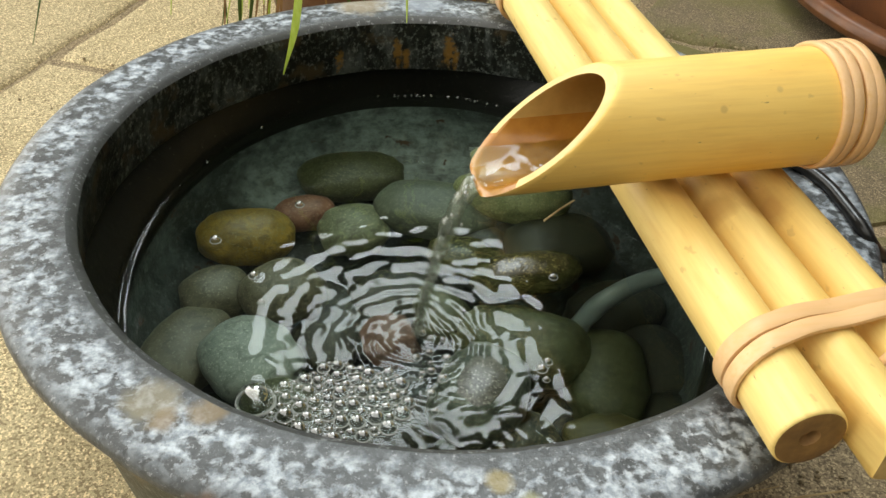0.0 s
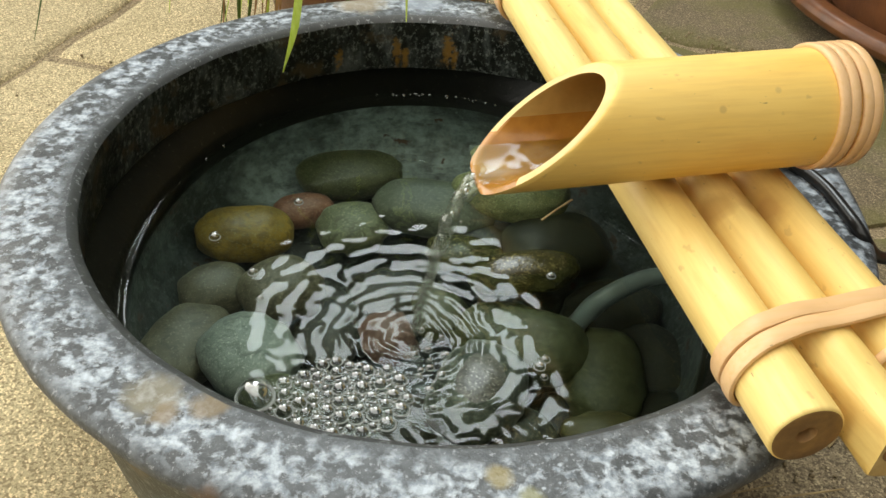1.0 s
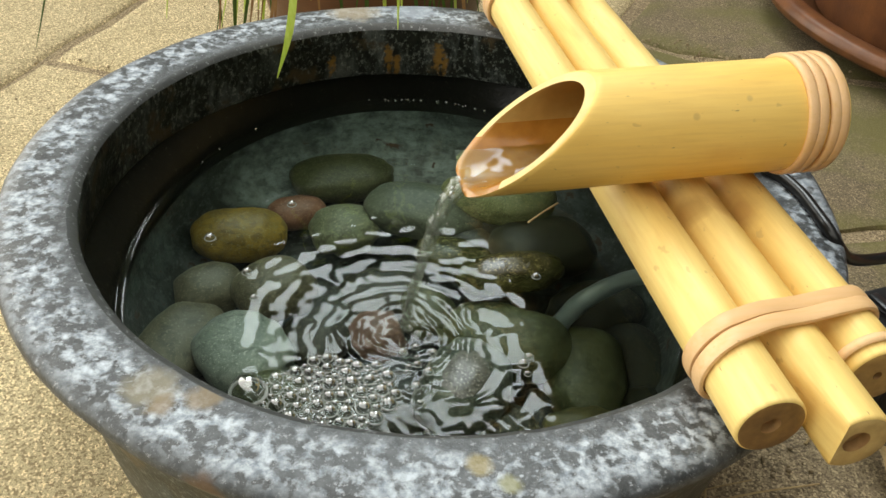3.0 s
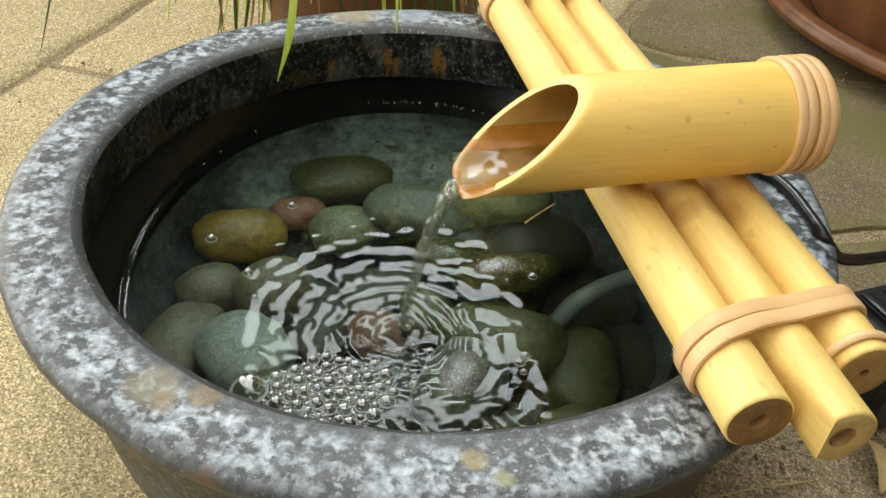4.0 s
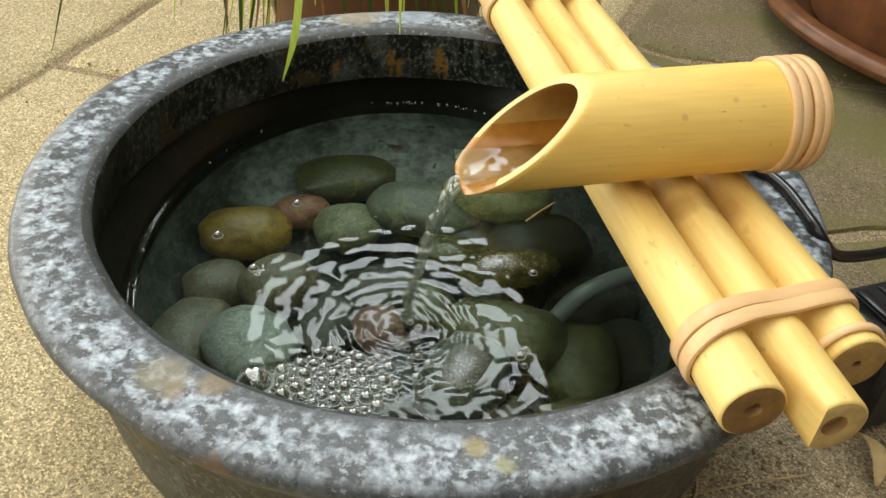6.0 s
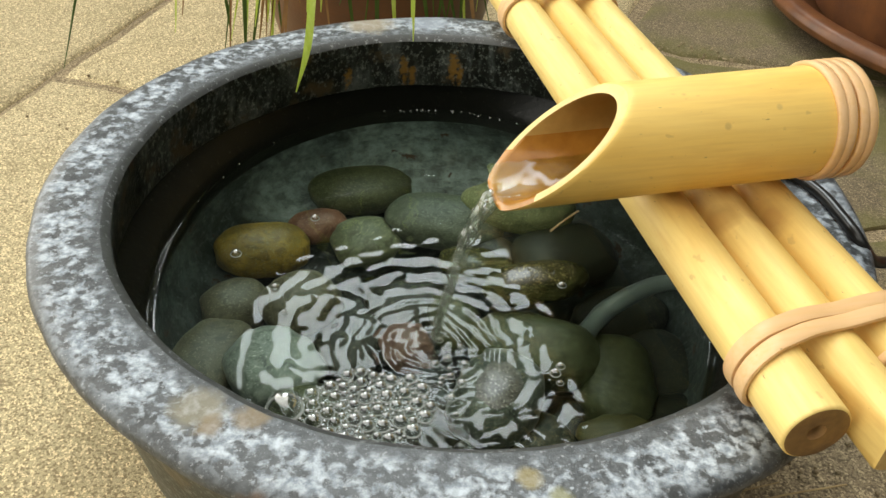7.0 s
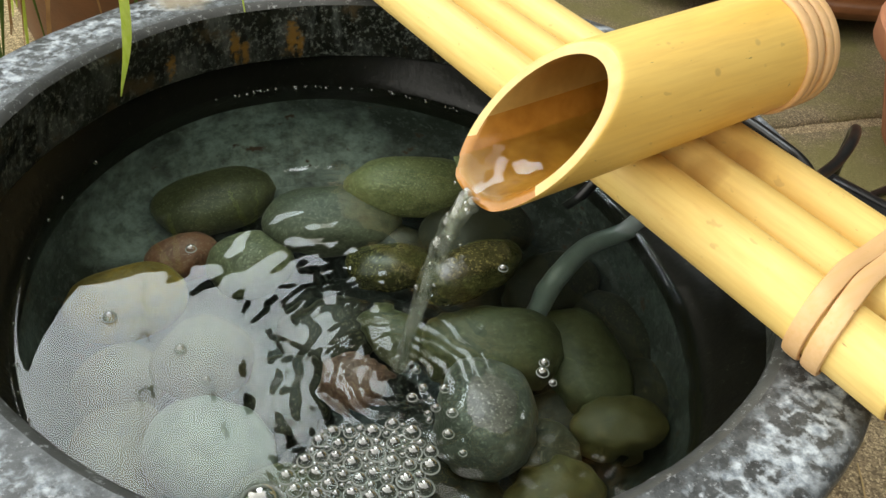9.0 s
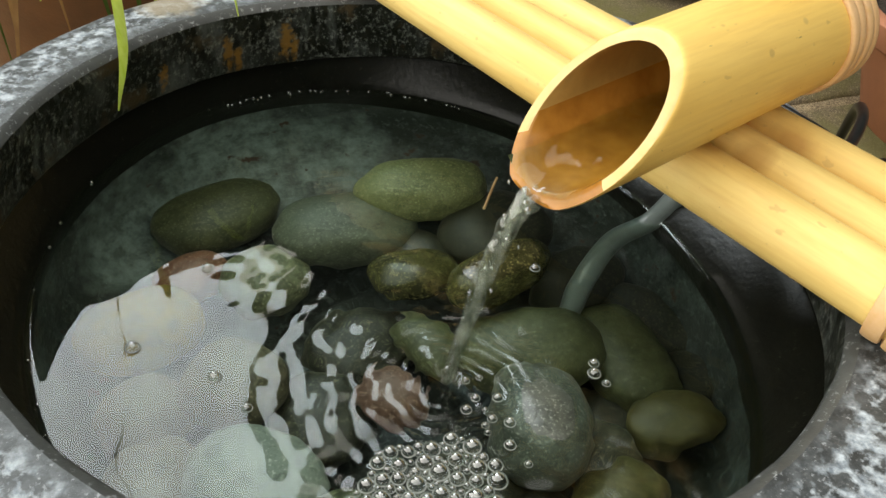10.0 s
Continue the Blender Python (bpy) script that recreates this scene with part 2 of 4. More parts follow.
def stream_material():
    """Thin falling water: mostly clear, with glints on its twisting surface."""
    m = Mat("falling_water")
    clear = m.add("ShaderNodeBsdfTransparent")
    clear.inputs["Color"].default_value = (0.90, 0.92, 0.88, 1)
    gloss = m.add("ShaderNodeBsdfGlossy")
    gloss.inputs["Roughness"].default_value = 0.08
    lump = m.add("ShaderNodeBump")
    lump.inputs["Strength"].default_value = 0.6
    lump.inputs["Distance"].default_value = 0.002
    m.link(m.noise(220, 3, 0.5, co=m.scaled((1, 1, 0.3))), lump.inputs["Height"])
    m.link(lump.outputs[0], gloss.inputs["Normal"])
    lw = m.add("ShaderNodeLayerWeight")
    lw.inputs["Blend"].default_value = 0.4
    m.link(lump.outputs[0], lw.inputs["Normal"])
    mix = m.add("ShaderNodeMixShader")
    m.link(m.ramp(lw.outputs["Facing"], (0.0, 0.05), (0.5, 0.16), (1.0, 0.75)), mix.inputs[0])
    fizz = m.add("ShaderNodeBsdfDiffuse")
    fizz.inputs["Color"].default_value = (0.62, 0.66, 0.58, 1)
    airy = m.add("ShaderNodeMixShader")
    m.link(m.ramp(m.noise(260, 4, 0.6, co=m.scaled((1, 1, 0.25))), (0.42, 0.0), (0.70, 0.16)), airy.inputs[0])
    m.link(clear.outputs[0], airy.inputs[1])
    m.link(fizz.outputs[0], airy.inputs[2])
    m.link(airy.outputs[0], mix.inputs[1])
    m.link(gloss.outputs[0], mix.inputs[2])
    m.link(mix.outputs[0], m.out.inputs["Surface"])
    return m.m


def bubble_material():
    m = Mat("bubble_film")
    clear = m.add("ShaderNodeBsdfTransparent")
    clear.inputs["Color"].default_value = (0.93, 0.95, 0.93, 1)
    gloss = m.add("ShaderNodeBsdfGlossy")
    gloss.inputs["Roughness"].default_value = 0.03
    lw = m.add("ShaderNodeLayerWeight")
    lw.inputs["Blend"].default_value = 0.35
    mix = m.add("ShaderNodeMixShader")
    fac = m.ramp(lw.outputs["Facing"], (0.0, 0.28), (0.5, 0.40), (0.8, 0.65), (1.0, 0.9))
    m.link(fac, mix.inputs[0])
    m.link(clear.outputs[0], mix.inputs[1])
    m.link(gloss.outputs[0], mix.inputs[2])
    m.link(mix.outputs[0], m.out.inputs["Surface"])
    return m.m


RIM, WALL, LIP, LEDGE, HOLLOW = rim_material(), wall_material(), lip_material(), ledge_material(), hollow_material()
# three brown spots under the spout: wet stain with the spout's shadow painted in
POLE = bamboo_material("split_bamboo", turn=-0.195, stains_and_shade=(((0.163, 0.338, 0.034), 0.017, (0.42, 0.20, 0.05)), ((0.140, 0.335, 0.030), 0.012, (0.46, 0.24, 0.06)), ((0.118, 0.345, 0.036), 0.010, (0.5, 0.30, 0.08))))
SPOUT = bamboo_material("spout_bamboo", (0.87, 0.605, 0.185), (0.79, 0.485, 0.105), turn=1.372, stains_and_shade=(((0.129, 0.338, 0.087), 0.0022, (0.52, 0.33, 0.11)), ((0.157, 0.349, 0.093), 0.0022, (0.56, 0.37, 0.13))))
CUT = plain_material("cut_bamboo", (0.80, 0.61, 0.28), (0.72, 0.50, 0.19), 80, 0.5, 0.15, 0.001)
WETCUT = plain_material("soaked_bamboo", (0.50, 0.215, 0.035), (0.30, 0.115, 0.016), 60, 0.26, 0.3, 0.001, Coat_Weight=0.2)
INNER = plain_material("inner_bamboo", (0.50, 0.29, 0.08), (0.36, 0.19, 0.045), 70, 0.5, 0.2, 0.001)
PITH_SHADE = plain_material("brown_pith_shade", (0.42, 0.24, 0.09), (0.28, 0.14, 0.05), 120, 0.7, 0.5)
FACE = plain_material("sawn_bamboo_end", (0.46, 0.28, 0.09), (0.34, 0.19, 0.055), 150, 0.6, 0.3, 0.001)
FACE_DARK = plain_material("dark_bamboo_end", (0.27, 0.145, 0.042), (0.17, 0.085, 0.024), 150, 0.6, 0.3, 0.001)
FACE_PALE = plain_material("fresh_bamboo_end", (0.62, 0.43, 0.17), (0.50, 0.32, 0.11), 150, 0.6, 0.3, 0.001)
CANE = bamboo_material("cane_binding", (0.76, 0.50, 0.27), (0.64, 0.37, 0.17), turn=1.36, rough=0.42)
CANE_RING = bamboo_material("cane_rings", (0.74, 0.48, 0.26), (0.62, 0.36, 0.17), turn=-0.15, rough=0.42)
SAND = sand_material("sandy_slab", (0.60, 0.49, 0.29), (0.50, 0.40, 0.22), (0.27, 0.20, 0.105), None, 640)
SLAB = sand_material("grey_slab", (0.27, 0.21, 0.125), (0.185, 0.142, 0.082), (0.12, 0.092, 0.056), (0.165, 0.150, 0.045), 760)
DIRT = sand_material("bare_dirt", (0.37, 0.285, 0.17), (0.27, 0.20, 0.115), (0.15, 0.108, 0.062), None, 620)
CLAY = plain_material("terracotta", (0.14, 0.053, 0.020), (0.075, 0.029, 0.013), 22, 0.40, 0.3)
CLAY_POT = plain_material("weathered_terracotta", (0.21, 0.078, 0.026), (0.105, 0.038, 0.015), 30, 0.38, 0.35)
CLAY_PALE = plain_material("pale_terracotta", (0.50, 0.20, 0.10), (0.42, 0.17, 0.09), 18, 0.7, 0.25)
SOIL = plain_material("potting_soil", (0.05, 0.035, 0.025), (0.02, 0.015, 0.01), 120, 0.95, 0.8, 0.006)


def leaf_material(name, a, b):
    m = Mat(name)
    c = m.mix(m.ramp(m.noise(300, 4, 0.6, co=m.scaled((1, 1, 0.08))), (0.35, 0), (0.7, 1)), a, b)
    m.done(c, 0.42)
    glow = m.add("ShaderNodeBsdfTranslucent")
    m.link(c, glow.inputs["Color"])
    mix = m.add("ShaderNodeMixShader")
    mix.inputs[0].default_value = 0.5
    m.link(m.b.outputs[0], mix.inputs[1])
    m.link(glow.outputs[0], mix.inputs[2])
    m.link(mix.outputs[0], m.out.inputs["Surface"])
    return m.m


LEAF = leaf_material("green_leaf", (0.58, 0.70, 0.12), (0.70, 0.79, 0.25))
LEAF_DRY = plain_material("dry_leaf", (0.34, 0.19, 0.07), (0.22, 0.11, 0.04), 50, 0.8, 0.3)
LEAF_DARK = leaf_material("dark_leaf", (0.07, 0.13, 0.025), (0.12, 0.19, 0.04))
STRAW = plain_material("straw", (0.50, 0.36, 0.17), (0.34, 0.22, 0.10), 70, 0.85, 0.3)
GRIT = plain_material("grit", (0.42, 0.33, 0.20), (0.22, 0.16, 0.09), 160, 0.9, 0.3)
BLACK = plain_material("black_plastic", (0.012, 0.012, 0.013), (0.022, 0.022, 0.024), 50, 0.35, 0.1, 0.001)
RUBBER = plain_material("black_rubber", (0.010, 0.010, 0.010), (0.016, 0.016, 0.016), 50, 0.28, 0.05, 0.001)
HOSE = plain_material("milky_hose", (0.20, 0.24, 0.23), (0.15, 0.18, 0.175), 60, 0.3, 0.05, 0.001)
BLOCKER = plain_material("dark_blocker", (0.048, 0.054, 0.051), (0.034, 0.039, 0.037), 3, 0.9, 0.2, 0.004)
WATER, FILM, FALL = water_material(), bubble_material(), stream_material()
# pale ring at each bubble's foot; the rim's bright sky glint as colour
RIM_GLINT = plain_material("bubble_rim_glint", (0.46, 0.49, 0.46), (0.34, 0.37, 0.34), 300, 0.12, 0.1, 0.001)
PEBBLE = {
    "olive": pebble_material("olive_pebble", (0.046, 0.052, 0.022), (0.078, 0.084, 0.037), (0.122, 0.128, 0.074)),
    "slate": pebble_material("slate_green_pebble", (0.060, 0.070, 0.046), (0.086, 0.097, 0.064), (0.130, 0.140, 0.100)),
    "grey": pebble_material("grey_pebble", (0.060, 0.068, 0.055), (0.098, 0.108, 0.088), (0.185, 0.198, 0.165), 0.3),
    "grit": pebble_material("gritty_pebble", (0.034, 0.035, 0.022), (0.060, 0.060, 0.038), (0.165, 0.150, 0.100)),
    "dark": pebble_material("dark_pebble", (0.014, 0.015, 0.009), (0.028, 0.029, 0.018), (0.085, 0.080, 0.045)),
    "wet": pebble_material("wet_mossy_pebble", (0.026, 0.026, 0.011), (0.062, 0.060, 0.022), (0.180, 0.160, 0.060), 0.12),
    "ochre": pebble_material("ochre_pebble", (0.150, 0.098, 0.022), (0.290, 0.185, 0.026), (0.172, 0.153, 0.074)),
    "red": pebble_material("red_pebble", (0.185, 0.078, 0.045), (0.245, 0.118, 0.072), (0.265, 0.165, 0.115)),
    "pink": pebble_material("dull_pink_pebble", (0.120, 0.064, 0.046), (0.165, 0.092, 0.068), (0.200, 0.135, 0.105)),
    "pale": pebble_material("pale_pebble", (0.100, 0.110, 0.062), (0.150, 0.160, 0.090), (0.220, 0.225, 0.138)),
    "bluish": pebble_material("blue_grey_pebble", (0.150, 0.175, 0.150), (0.205, 0.230, 0.200), (0.250, 0.270, 0.230)),
    "speckled": pebble_material("speckled_pebble", (0.130, 0.145, 0.060), (0.190, 0.195, 0.088), (0.310, 0.300, 0.160)),
    "taupe": pebble_material("taupe_pebble", (0.082, 0.076, 0.048), (0.120, 0.108, 0.068), (0.165, 0.148, 0.100)),
    "brown": pebble_material("brown_pebble", (0.073, 0.066, 0.022), (0.096, 0.084, 0.028), (0.110, 0.098, 0.044)),
}


# ---- builders ----
def mesh_of(bm, name, *mats, smooth=True):
    me = bpy.data.meshes.new(name)
    bmesh.ops.recalc_face_normals(bm, faces=bm.faces[:])
    bm.to_mesh(me)
    bm.free()
    for mt in mats:
        me.materials.append(mt)
    if smooth:
        me.shade_smooth()
        me.set_sharp_from_angle(angle=radians(48))
    return me


def thing(name, bm, mats, label, category, kind="", group="", smooth=True):
    mats = mats if isinstance(mats, tuple) else (mats,)
    return tagged(new(name, mesh_of(bm, name, *mats, smooth=smooth)), label, category, group, kind)


def base(name, at, label, category, group=""):
    ob = new(name)
    ob.empty_display_size = 0.02
    ob.matrix_basis = Matrix.Translation(at)
    return tagged(ob, label, category, group)


def part(name, bm, material, parent, label="", smooth=True):
    """Links bm, given in the world's metres, as one mesh under parent."""
    mats = material if isinstance(material, tuple) else (material,)
    ob = new(name, mesh_of(bm, name, *mats, smooth=smooth))
    ob.parent = parent
    if parent.parent is None:
        ob.matrix_parent_inverse = parent.matrix_basis.inverted()
    return tagged(ob, label) if label else ob


def rings_to_mesh(bm, rings, closed=True, mat=0, caps=False):
    """Skins a list of rings of equal length."""
    vs = [[bm.verts.new(p) for p in ring] for ring in rings]
    n = len(vs[0])
    for a, b in zip(vs, vs[1:]):
        for i in range(n if closed else n - 1):
            f = bm.faces.new((a[i], a[(i + 1) % n], b[(i + 1) % n], b[i]))
            f.material_index = mat
    if caps:
        for ring in (vs[0], vs[-1]):
            bm.faces.new(ring).material_index = mat
    return vs


def lathe(bm, profile, centre, steps=96, mat=0, wobble=0.0, close=True):
    rings = []
    for r, z in profile:
        ring = []
        for i in range(steps):
            a = 2 * math.pi * i / steps
            p = Vector((math.cos(a), math.sin(a), z * 6))
            k = 1 + wobble * noise.noise(p * 2.3)
            ring.append((centre[0] + r * k * math.cos(a), centre[1] + r * k * math.sin(a), centre[2] + z))
        rings.append(ring)
    return rings_to_mesh(bm, rings, True, mat)


def tube(bm, points, radius, sides=10, mat=0, flat=1.0, up=Vector((0, 0, 1)), caps=True, closed=False, squash=2.0):
    """A tube along points; radius may be a list. flat widens it sideways."""
    pts = [Vector(p) for p in points]
    n = len(pts)
    rad = radius if isinstance(radius, (list, tuple)) else [radius] * n
    rings = []
    for i, p in enumerate(pts):
        d = (pts[(i + 1) % n] - pts[i - 1]) if closed else (pts[min(i + 1, n - 1)] - pts[max(i - 1, 0)])
        d.normalize()
        u = up(i) if callable(up) else up
        side = d.cross(u)
        side = side.normalized() if side.length > 1e-6 else d.orthogonal().normalized()
        nrm = side.cross(d).normalized()
        ring = []
        for j in range(sides):
            a = 2 * math.pi * j / sides
            c, s = math.cos(a), math.sin(a)
            c, s = math.copysign(abs(c) ** (2 / squash), c), math.copysign(abs(s) ** (2 / squash), s)
            ring.append(p + side * (c * rad[i] * flat) + nrm * (s * rad[i]))
        rings.append(ring)
    if closed:
        rings.append(rings[0])
    vs = rings_to_mesh(bm, rings, True, mat, caps and not closed)
    if closed:
        bmesh.ops.remove_doubles(bm, verts=vs[0] + vs[-1], dist=1e-6)
    return vs


def arc(points, count):
    """A smooth line through the given points (Catmull-Rom)."""
    p = [Vector(q) for q in points]
    p = [p[0] * 2 - p[1]] + p + [p[-1] * 2 - p[-2]]
    out = []
    spans = len(p) - 3
    for i in range(count + 1):
        u = spans * i / count
        k = min(int(u), spans - 1)
        f = u - k
        a, b, c, d = p[k:k + 4]
        out.append(0.5 * ((2 * b) + (c - a) * f + (2 * a - 5 * b + 4 * c - d) * f * f + (3 * b - a - 3 * c + d) * f ** 3))
    return out


# ---- ground and unseen sky-blocking walls ----
GROUND = -0.185
bm = bmesh.new()
bmesh.ops.create_grid(bm, x_segments=40, y_segments=40, size=30, matrix=Matrix.Translation((0, 0, GROUND - 0.005)))
ground = thing("ground", bm, DIRT, "bare brown dirt under the paving", "ground", "structure")


def slab(outline, material, top=GROUND, thick=0.05, label="rough sandy paving slab"):
    """A paving slab with worn edges over the outline (counter-clockwise)."""
    bm = bmesh.new()
    c = sum((Vector((*p, 0)) for p in outline), Vector()) / len(outline)
    fine = []
    for a, b in zip(outline, outline[1:] + outline[:1]):
        a, b = Vector((*a, 0)), Vector((*b, 0))
        k = max(2, int((b - a).length / 0.03))
        for i in range(k):
            p = a.lerp(b, i / k)
            w = noise.noise_vector(p * 14) * 0.006 + noise.noise_vector(p * 45) * 0.003
            fine.append(p + Vector((w.x, w.y, 0)))
    rings = []
    for inset, dz in ((0.0, -thick), (0.0, -0.010), (0.003, -0.004), (0.010, -0.0005), (0.03, 0.0)):
        ring = []
        for p in fine:
            d = (c - p).normalized()
            ring.append((p.x + d.x * inset, p.y + d.y * inset, top + dz + 0.0012 * noise.noise(p * 30)))
        rings.append(ring)
    vs = rings_to_mesh(bm, rings, True)
    bm.faces.new(vs[-1])
    return bm


def wall(name, x0, y0, x1, y1, height, label):
    bm = bmesh.new()
    bmesh.ops.create_cube(bm, size=1, matrix=Matrix.LocRotScale(((x0 + x1) / 2, (y0 + y1) / 2, GROUND - 0.05 + height / 2), None, (abs(x1 - x0), abs(y1 - y0), height)))
    return thing(name, bm, BLOCKER, label, "wall", "structure", smooth=False)


# unseen walls, added to block sky light and shape the water's reflection
wall("blocker_north_1", -2.1, 3.2, -0.78, 3.4, 5.4, "tall unseen dark wall added to block the sky")
wall("blocker_north_2", -0.78, 3.22, 0.78, 3.4, 2.54, "low unseen dark wall added to bound the sky")
wall("blocker_north_3", 0.78, 3.2, 2.4, 3.4, 5.4, "tall unseen dark wall added to block the sky")
wall("blocker_east", 2.2, -1.6, 2.4, 3.2, 5.4, "tall unseen dark wall added to block the sky")
wall("blocker_south", -1.9, -1.8, 2.4, -1.6, 2.2, "low unseen dark wall added to bound the sky")


# ---- stone basin ----
CX, CY = -0.001, 0.4203
WATER_Z = -0.076


def basin():
    """A round carved stone bowl: flaring outside, flat worn rim, upright inner wall and an oval hollow below it."""
    bm = bmesh.new()
    steps = 160
    prof = [(0.185, -0.186, 1), (0.192, -0.180, 1), (0.211, -0.155, 1), (0.226, -0.13, 1), (0.2345, -0.075, 1), (0.243, -0.035, 1), (0.2545, -0.014, 0),
            (0.2575, -0.007, 0), (0.2565, -0.002, 0), (0.2535, 0.0, 0), (0.245, 0.0006, 0), (0.235, 0.0006, 0), (0.225, 0.0004, 0), (0.2175, -0.0003, 0), (0.2145, -0.0018, 2), (0.2124, -0.0045, 2),
            (0.2120, -0.010, 1), (0.2150, -0.022, 1), (0.2178, -0.036, 1), (0.2180, -0.0455, 1), (0.2195, -0.0485, 1)]
    rings, mats = [], []
    for r, z, k in prof:
        ring = []
        for i in range(steps):
            a = 2 * math.pi * i / steps
            c, s = math.cos(a), math.sin(a)
            w = 1 + 0.006 * noise.noise(Vector((c, s, 0)) * 1.7) + 0.004 * noise.noise(Vector((c * 5, s * 5, z * 25))) + 0.0022 * noise.noise(Vector((c * 17, s * 17, z * 40)))
            dz = 0.0012 * noise.noise(Vector((c * 3, s * 3, r * 30)))
            ring.append((CX + r * w * c * 0.985, CY + r * w * s * 1.013, z + dz))
        rings.append(ring)
        mats.append(k)
    for f, z in ((0.0, -0.0495), (0.25, -0.056), (0.8, -0.068), (1.0, WATER_Z), (1.0, -0.10), (0.965, -0.130), (0.88, -0.155), (0.6, -0.167), (0.3, -0.170), (0.02, -0.170)):
        ring = []
        for i in range(steps):
            a = 2 * math.pi * i / steps
            c, s = math.cos(a), math.sin(a)
            w = 1 + 0.010 * noise.noise(Vector((c * 2, s * 2, z * 20 + 5)))
            top = Vector((CX + 0.224 * c, CY + 0.230 * s, 0))
            low = Vector((-0.012 + 0.188 * c, 0.424 + 0.225 * s, 0))
            if z >= WATER_Z:
                p = top.lerp(low, f)
            else:
                p = Vector((-0.012, 0.424, 0)).lerp(low, f)
            q = Vector((-0.012, 0.424, 0)) + (p - Vector((-0.012, 0.424, 0))) * w
            ring.append((q.x, q.y, z))
        rings.append(ring)
        mats.append(1)
    bm.free()
    top = base("stone_basin", (CX, CY, -0.186), "round dark carved stone water basin with pale worn mottled rim", "basin")
    for name, first, last, mats, label in (("outer_side", 0, 6, (WALL,), "dark stone outer side"), ("rim", 6, 13, (RIM,), "flat rim mottled grey and white"), ("lip", 13, 15, (LIP,), "smooth grey inner lip"),
                                           ("inner_wall", 15, 20, (WALL,), "dark streaked inner wall"), ("ledge", 20, 25, (LEDGE,), "wet ledge along the waterline, undercut shade painted black"), ("hollow", 25, len(rings) - 1, (HOLLOW,), "dark submerged hollow")):
        bm = bmesh.new()
        vs = rings_to_mesh(bm, rings[first:last + 1], True)
        if name == "outer_side":
            bm.faces.new(vs[0])
        if name == "hollow":
            bm.faces.new(vs[-1])
        part(name, bm, mats, top, label)
    return top


basin()

# ---- water ----
LAND = Vector((-0.013, 0.347, WATER_Z))


def ripple(x, y):
    """The water's height over its rest level."""
    d = Vector((x - LAND.x, y - LAND.y, 0))
    r = d.length
    p = Vector((x, y, 0))
    wob = 0.010 * noise.noise(p * 14) + 0.005 * noise.noise(p * 40 + Vector((3, 1, 7))) + 0.0034 * noise.noise(p * 85 + Vector((6, 4, 2)))
    rr = r + wob
    part_of = 0.10 + 0.90 * max(0.0, min(1.0, 0.5 + 2.2 * noise.noise(p * 26 + Vector((5, 8, 2)))))
    fade = math.exp(-(max(0.0, rr - 0.01) / 0.094) ** 2)
    h = 0.00031 * math.cos(2 * math.pi * rr / (0.0068 + 0.046 * r)) * fade * min(1, r / 0.010) * (0.35 + 0.65 * part_of)
    r2 = (Vector((x - LAND.x - 0.022, y - LAND.y + 0.018, 0))).length + 0.6 * wob
    h += 0.00020 * math.cos(2 * math.pi * r2 / (0.0090 + 0.03 * r2)) * math.exp(-r2 / 0.055) * min(1, r2 / 0.01) * (1.2 - part_of)
    h += 0.00105 * noise.noise(p * 75 + Vector((9, 2, 1))) * fade
    h += 0.00110 * noise.noise(p * 95 + Vector((2, 7, 3))) * max(0.0, min(1.0, (0.325 - y) / 0.03)) * max(0.0, min(1.0, (x + 0.11) / 0.03))
    h += 0.00030 * noise.noise(p * 150 + Vector((1, 2, 6))) * fade * fade
    h += 0.00030 * noise.noise(p * 22)
    # a troubled spot over the large far pebble
    far = Vector((x + 0.018, (y - 0.533) * 1.3, 0)).length
    h += 0.00060 * noise.noise(Vector((x * 70, y * 130, 4))) * math.exp(-(far / 0.032) ** 2)
    # dimples between the bubbles of the foam
    u, v = (x + 0.058) / 0.044, (y - 0.290) / 0.034
    h += 0.00080 * noise.noise(p * 130) * max(0.0, min(1.0, 4 * (1.05 - u * u - v * v)))
    h -= 0.002 * math.exp(-(r / 0.006) ** 2)
    return h


def water():
    bm = bmesh.new()
    spokes, rings = 280, 190
    grid = []
    for j in range(1, rings + 1):
        ring = []
        for i in range(spokes):
            a = 2 * math.pi * i / spokes
            c, s = math.cos(a), math.sin(a)
            # distance from the landing point to the hollow's oval edge
            ex, ey = (LAND.x + 0.012) / 0.1905, (LAND.y - 0.424) / 0.229
            dx, dy = c / 0.1905, s / 0.229
            qa, qb, qc = dx * dx + dy * dy, 2 * (ex * dx + ey * dy), ex * ex + ey * ey - 1
            edge = (-qb + math.sqrt(qb * qb - 4 * qa * qc)) / (2 * qa)
            r = edge * (j / rings) ** 1.15
            x, y = LAND.x + r * c, LAND.y + r * s
            ring.append((x, y, WATER_Z + ripple(x, y) + 0.0016 * math.exp(-max(0, edge - 0.003 - r) / 0.0016)))
        grid.append(ring)
    vs = rings_to_mesh(bm, grid, True)
    mid = bm.verts.new((LAND.x, LAND.y, WATER_Z - 0.002))
    for i in range(spokes):
        bm.faces.new((mid, vs[0][i], vs[0][(i + 1) % spokes]))
    ob = thing("water", bm, WATER, "clear rippled water filling the stone basin", "water", "structure")
    for f in ob.data.polygons:
        if f.normal.z < 0:
            ob.data.flip_normals()
        break
    ob.visible_shadow = False
    return ob


water()


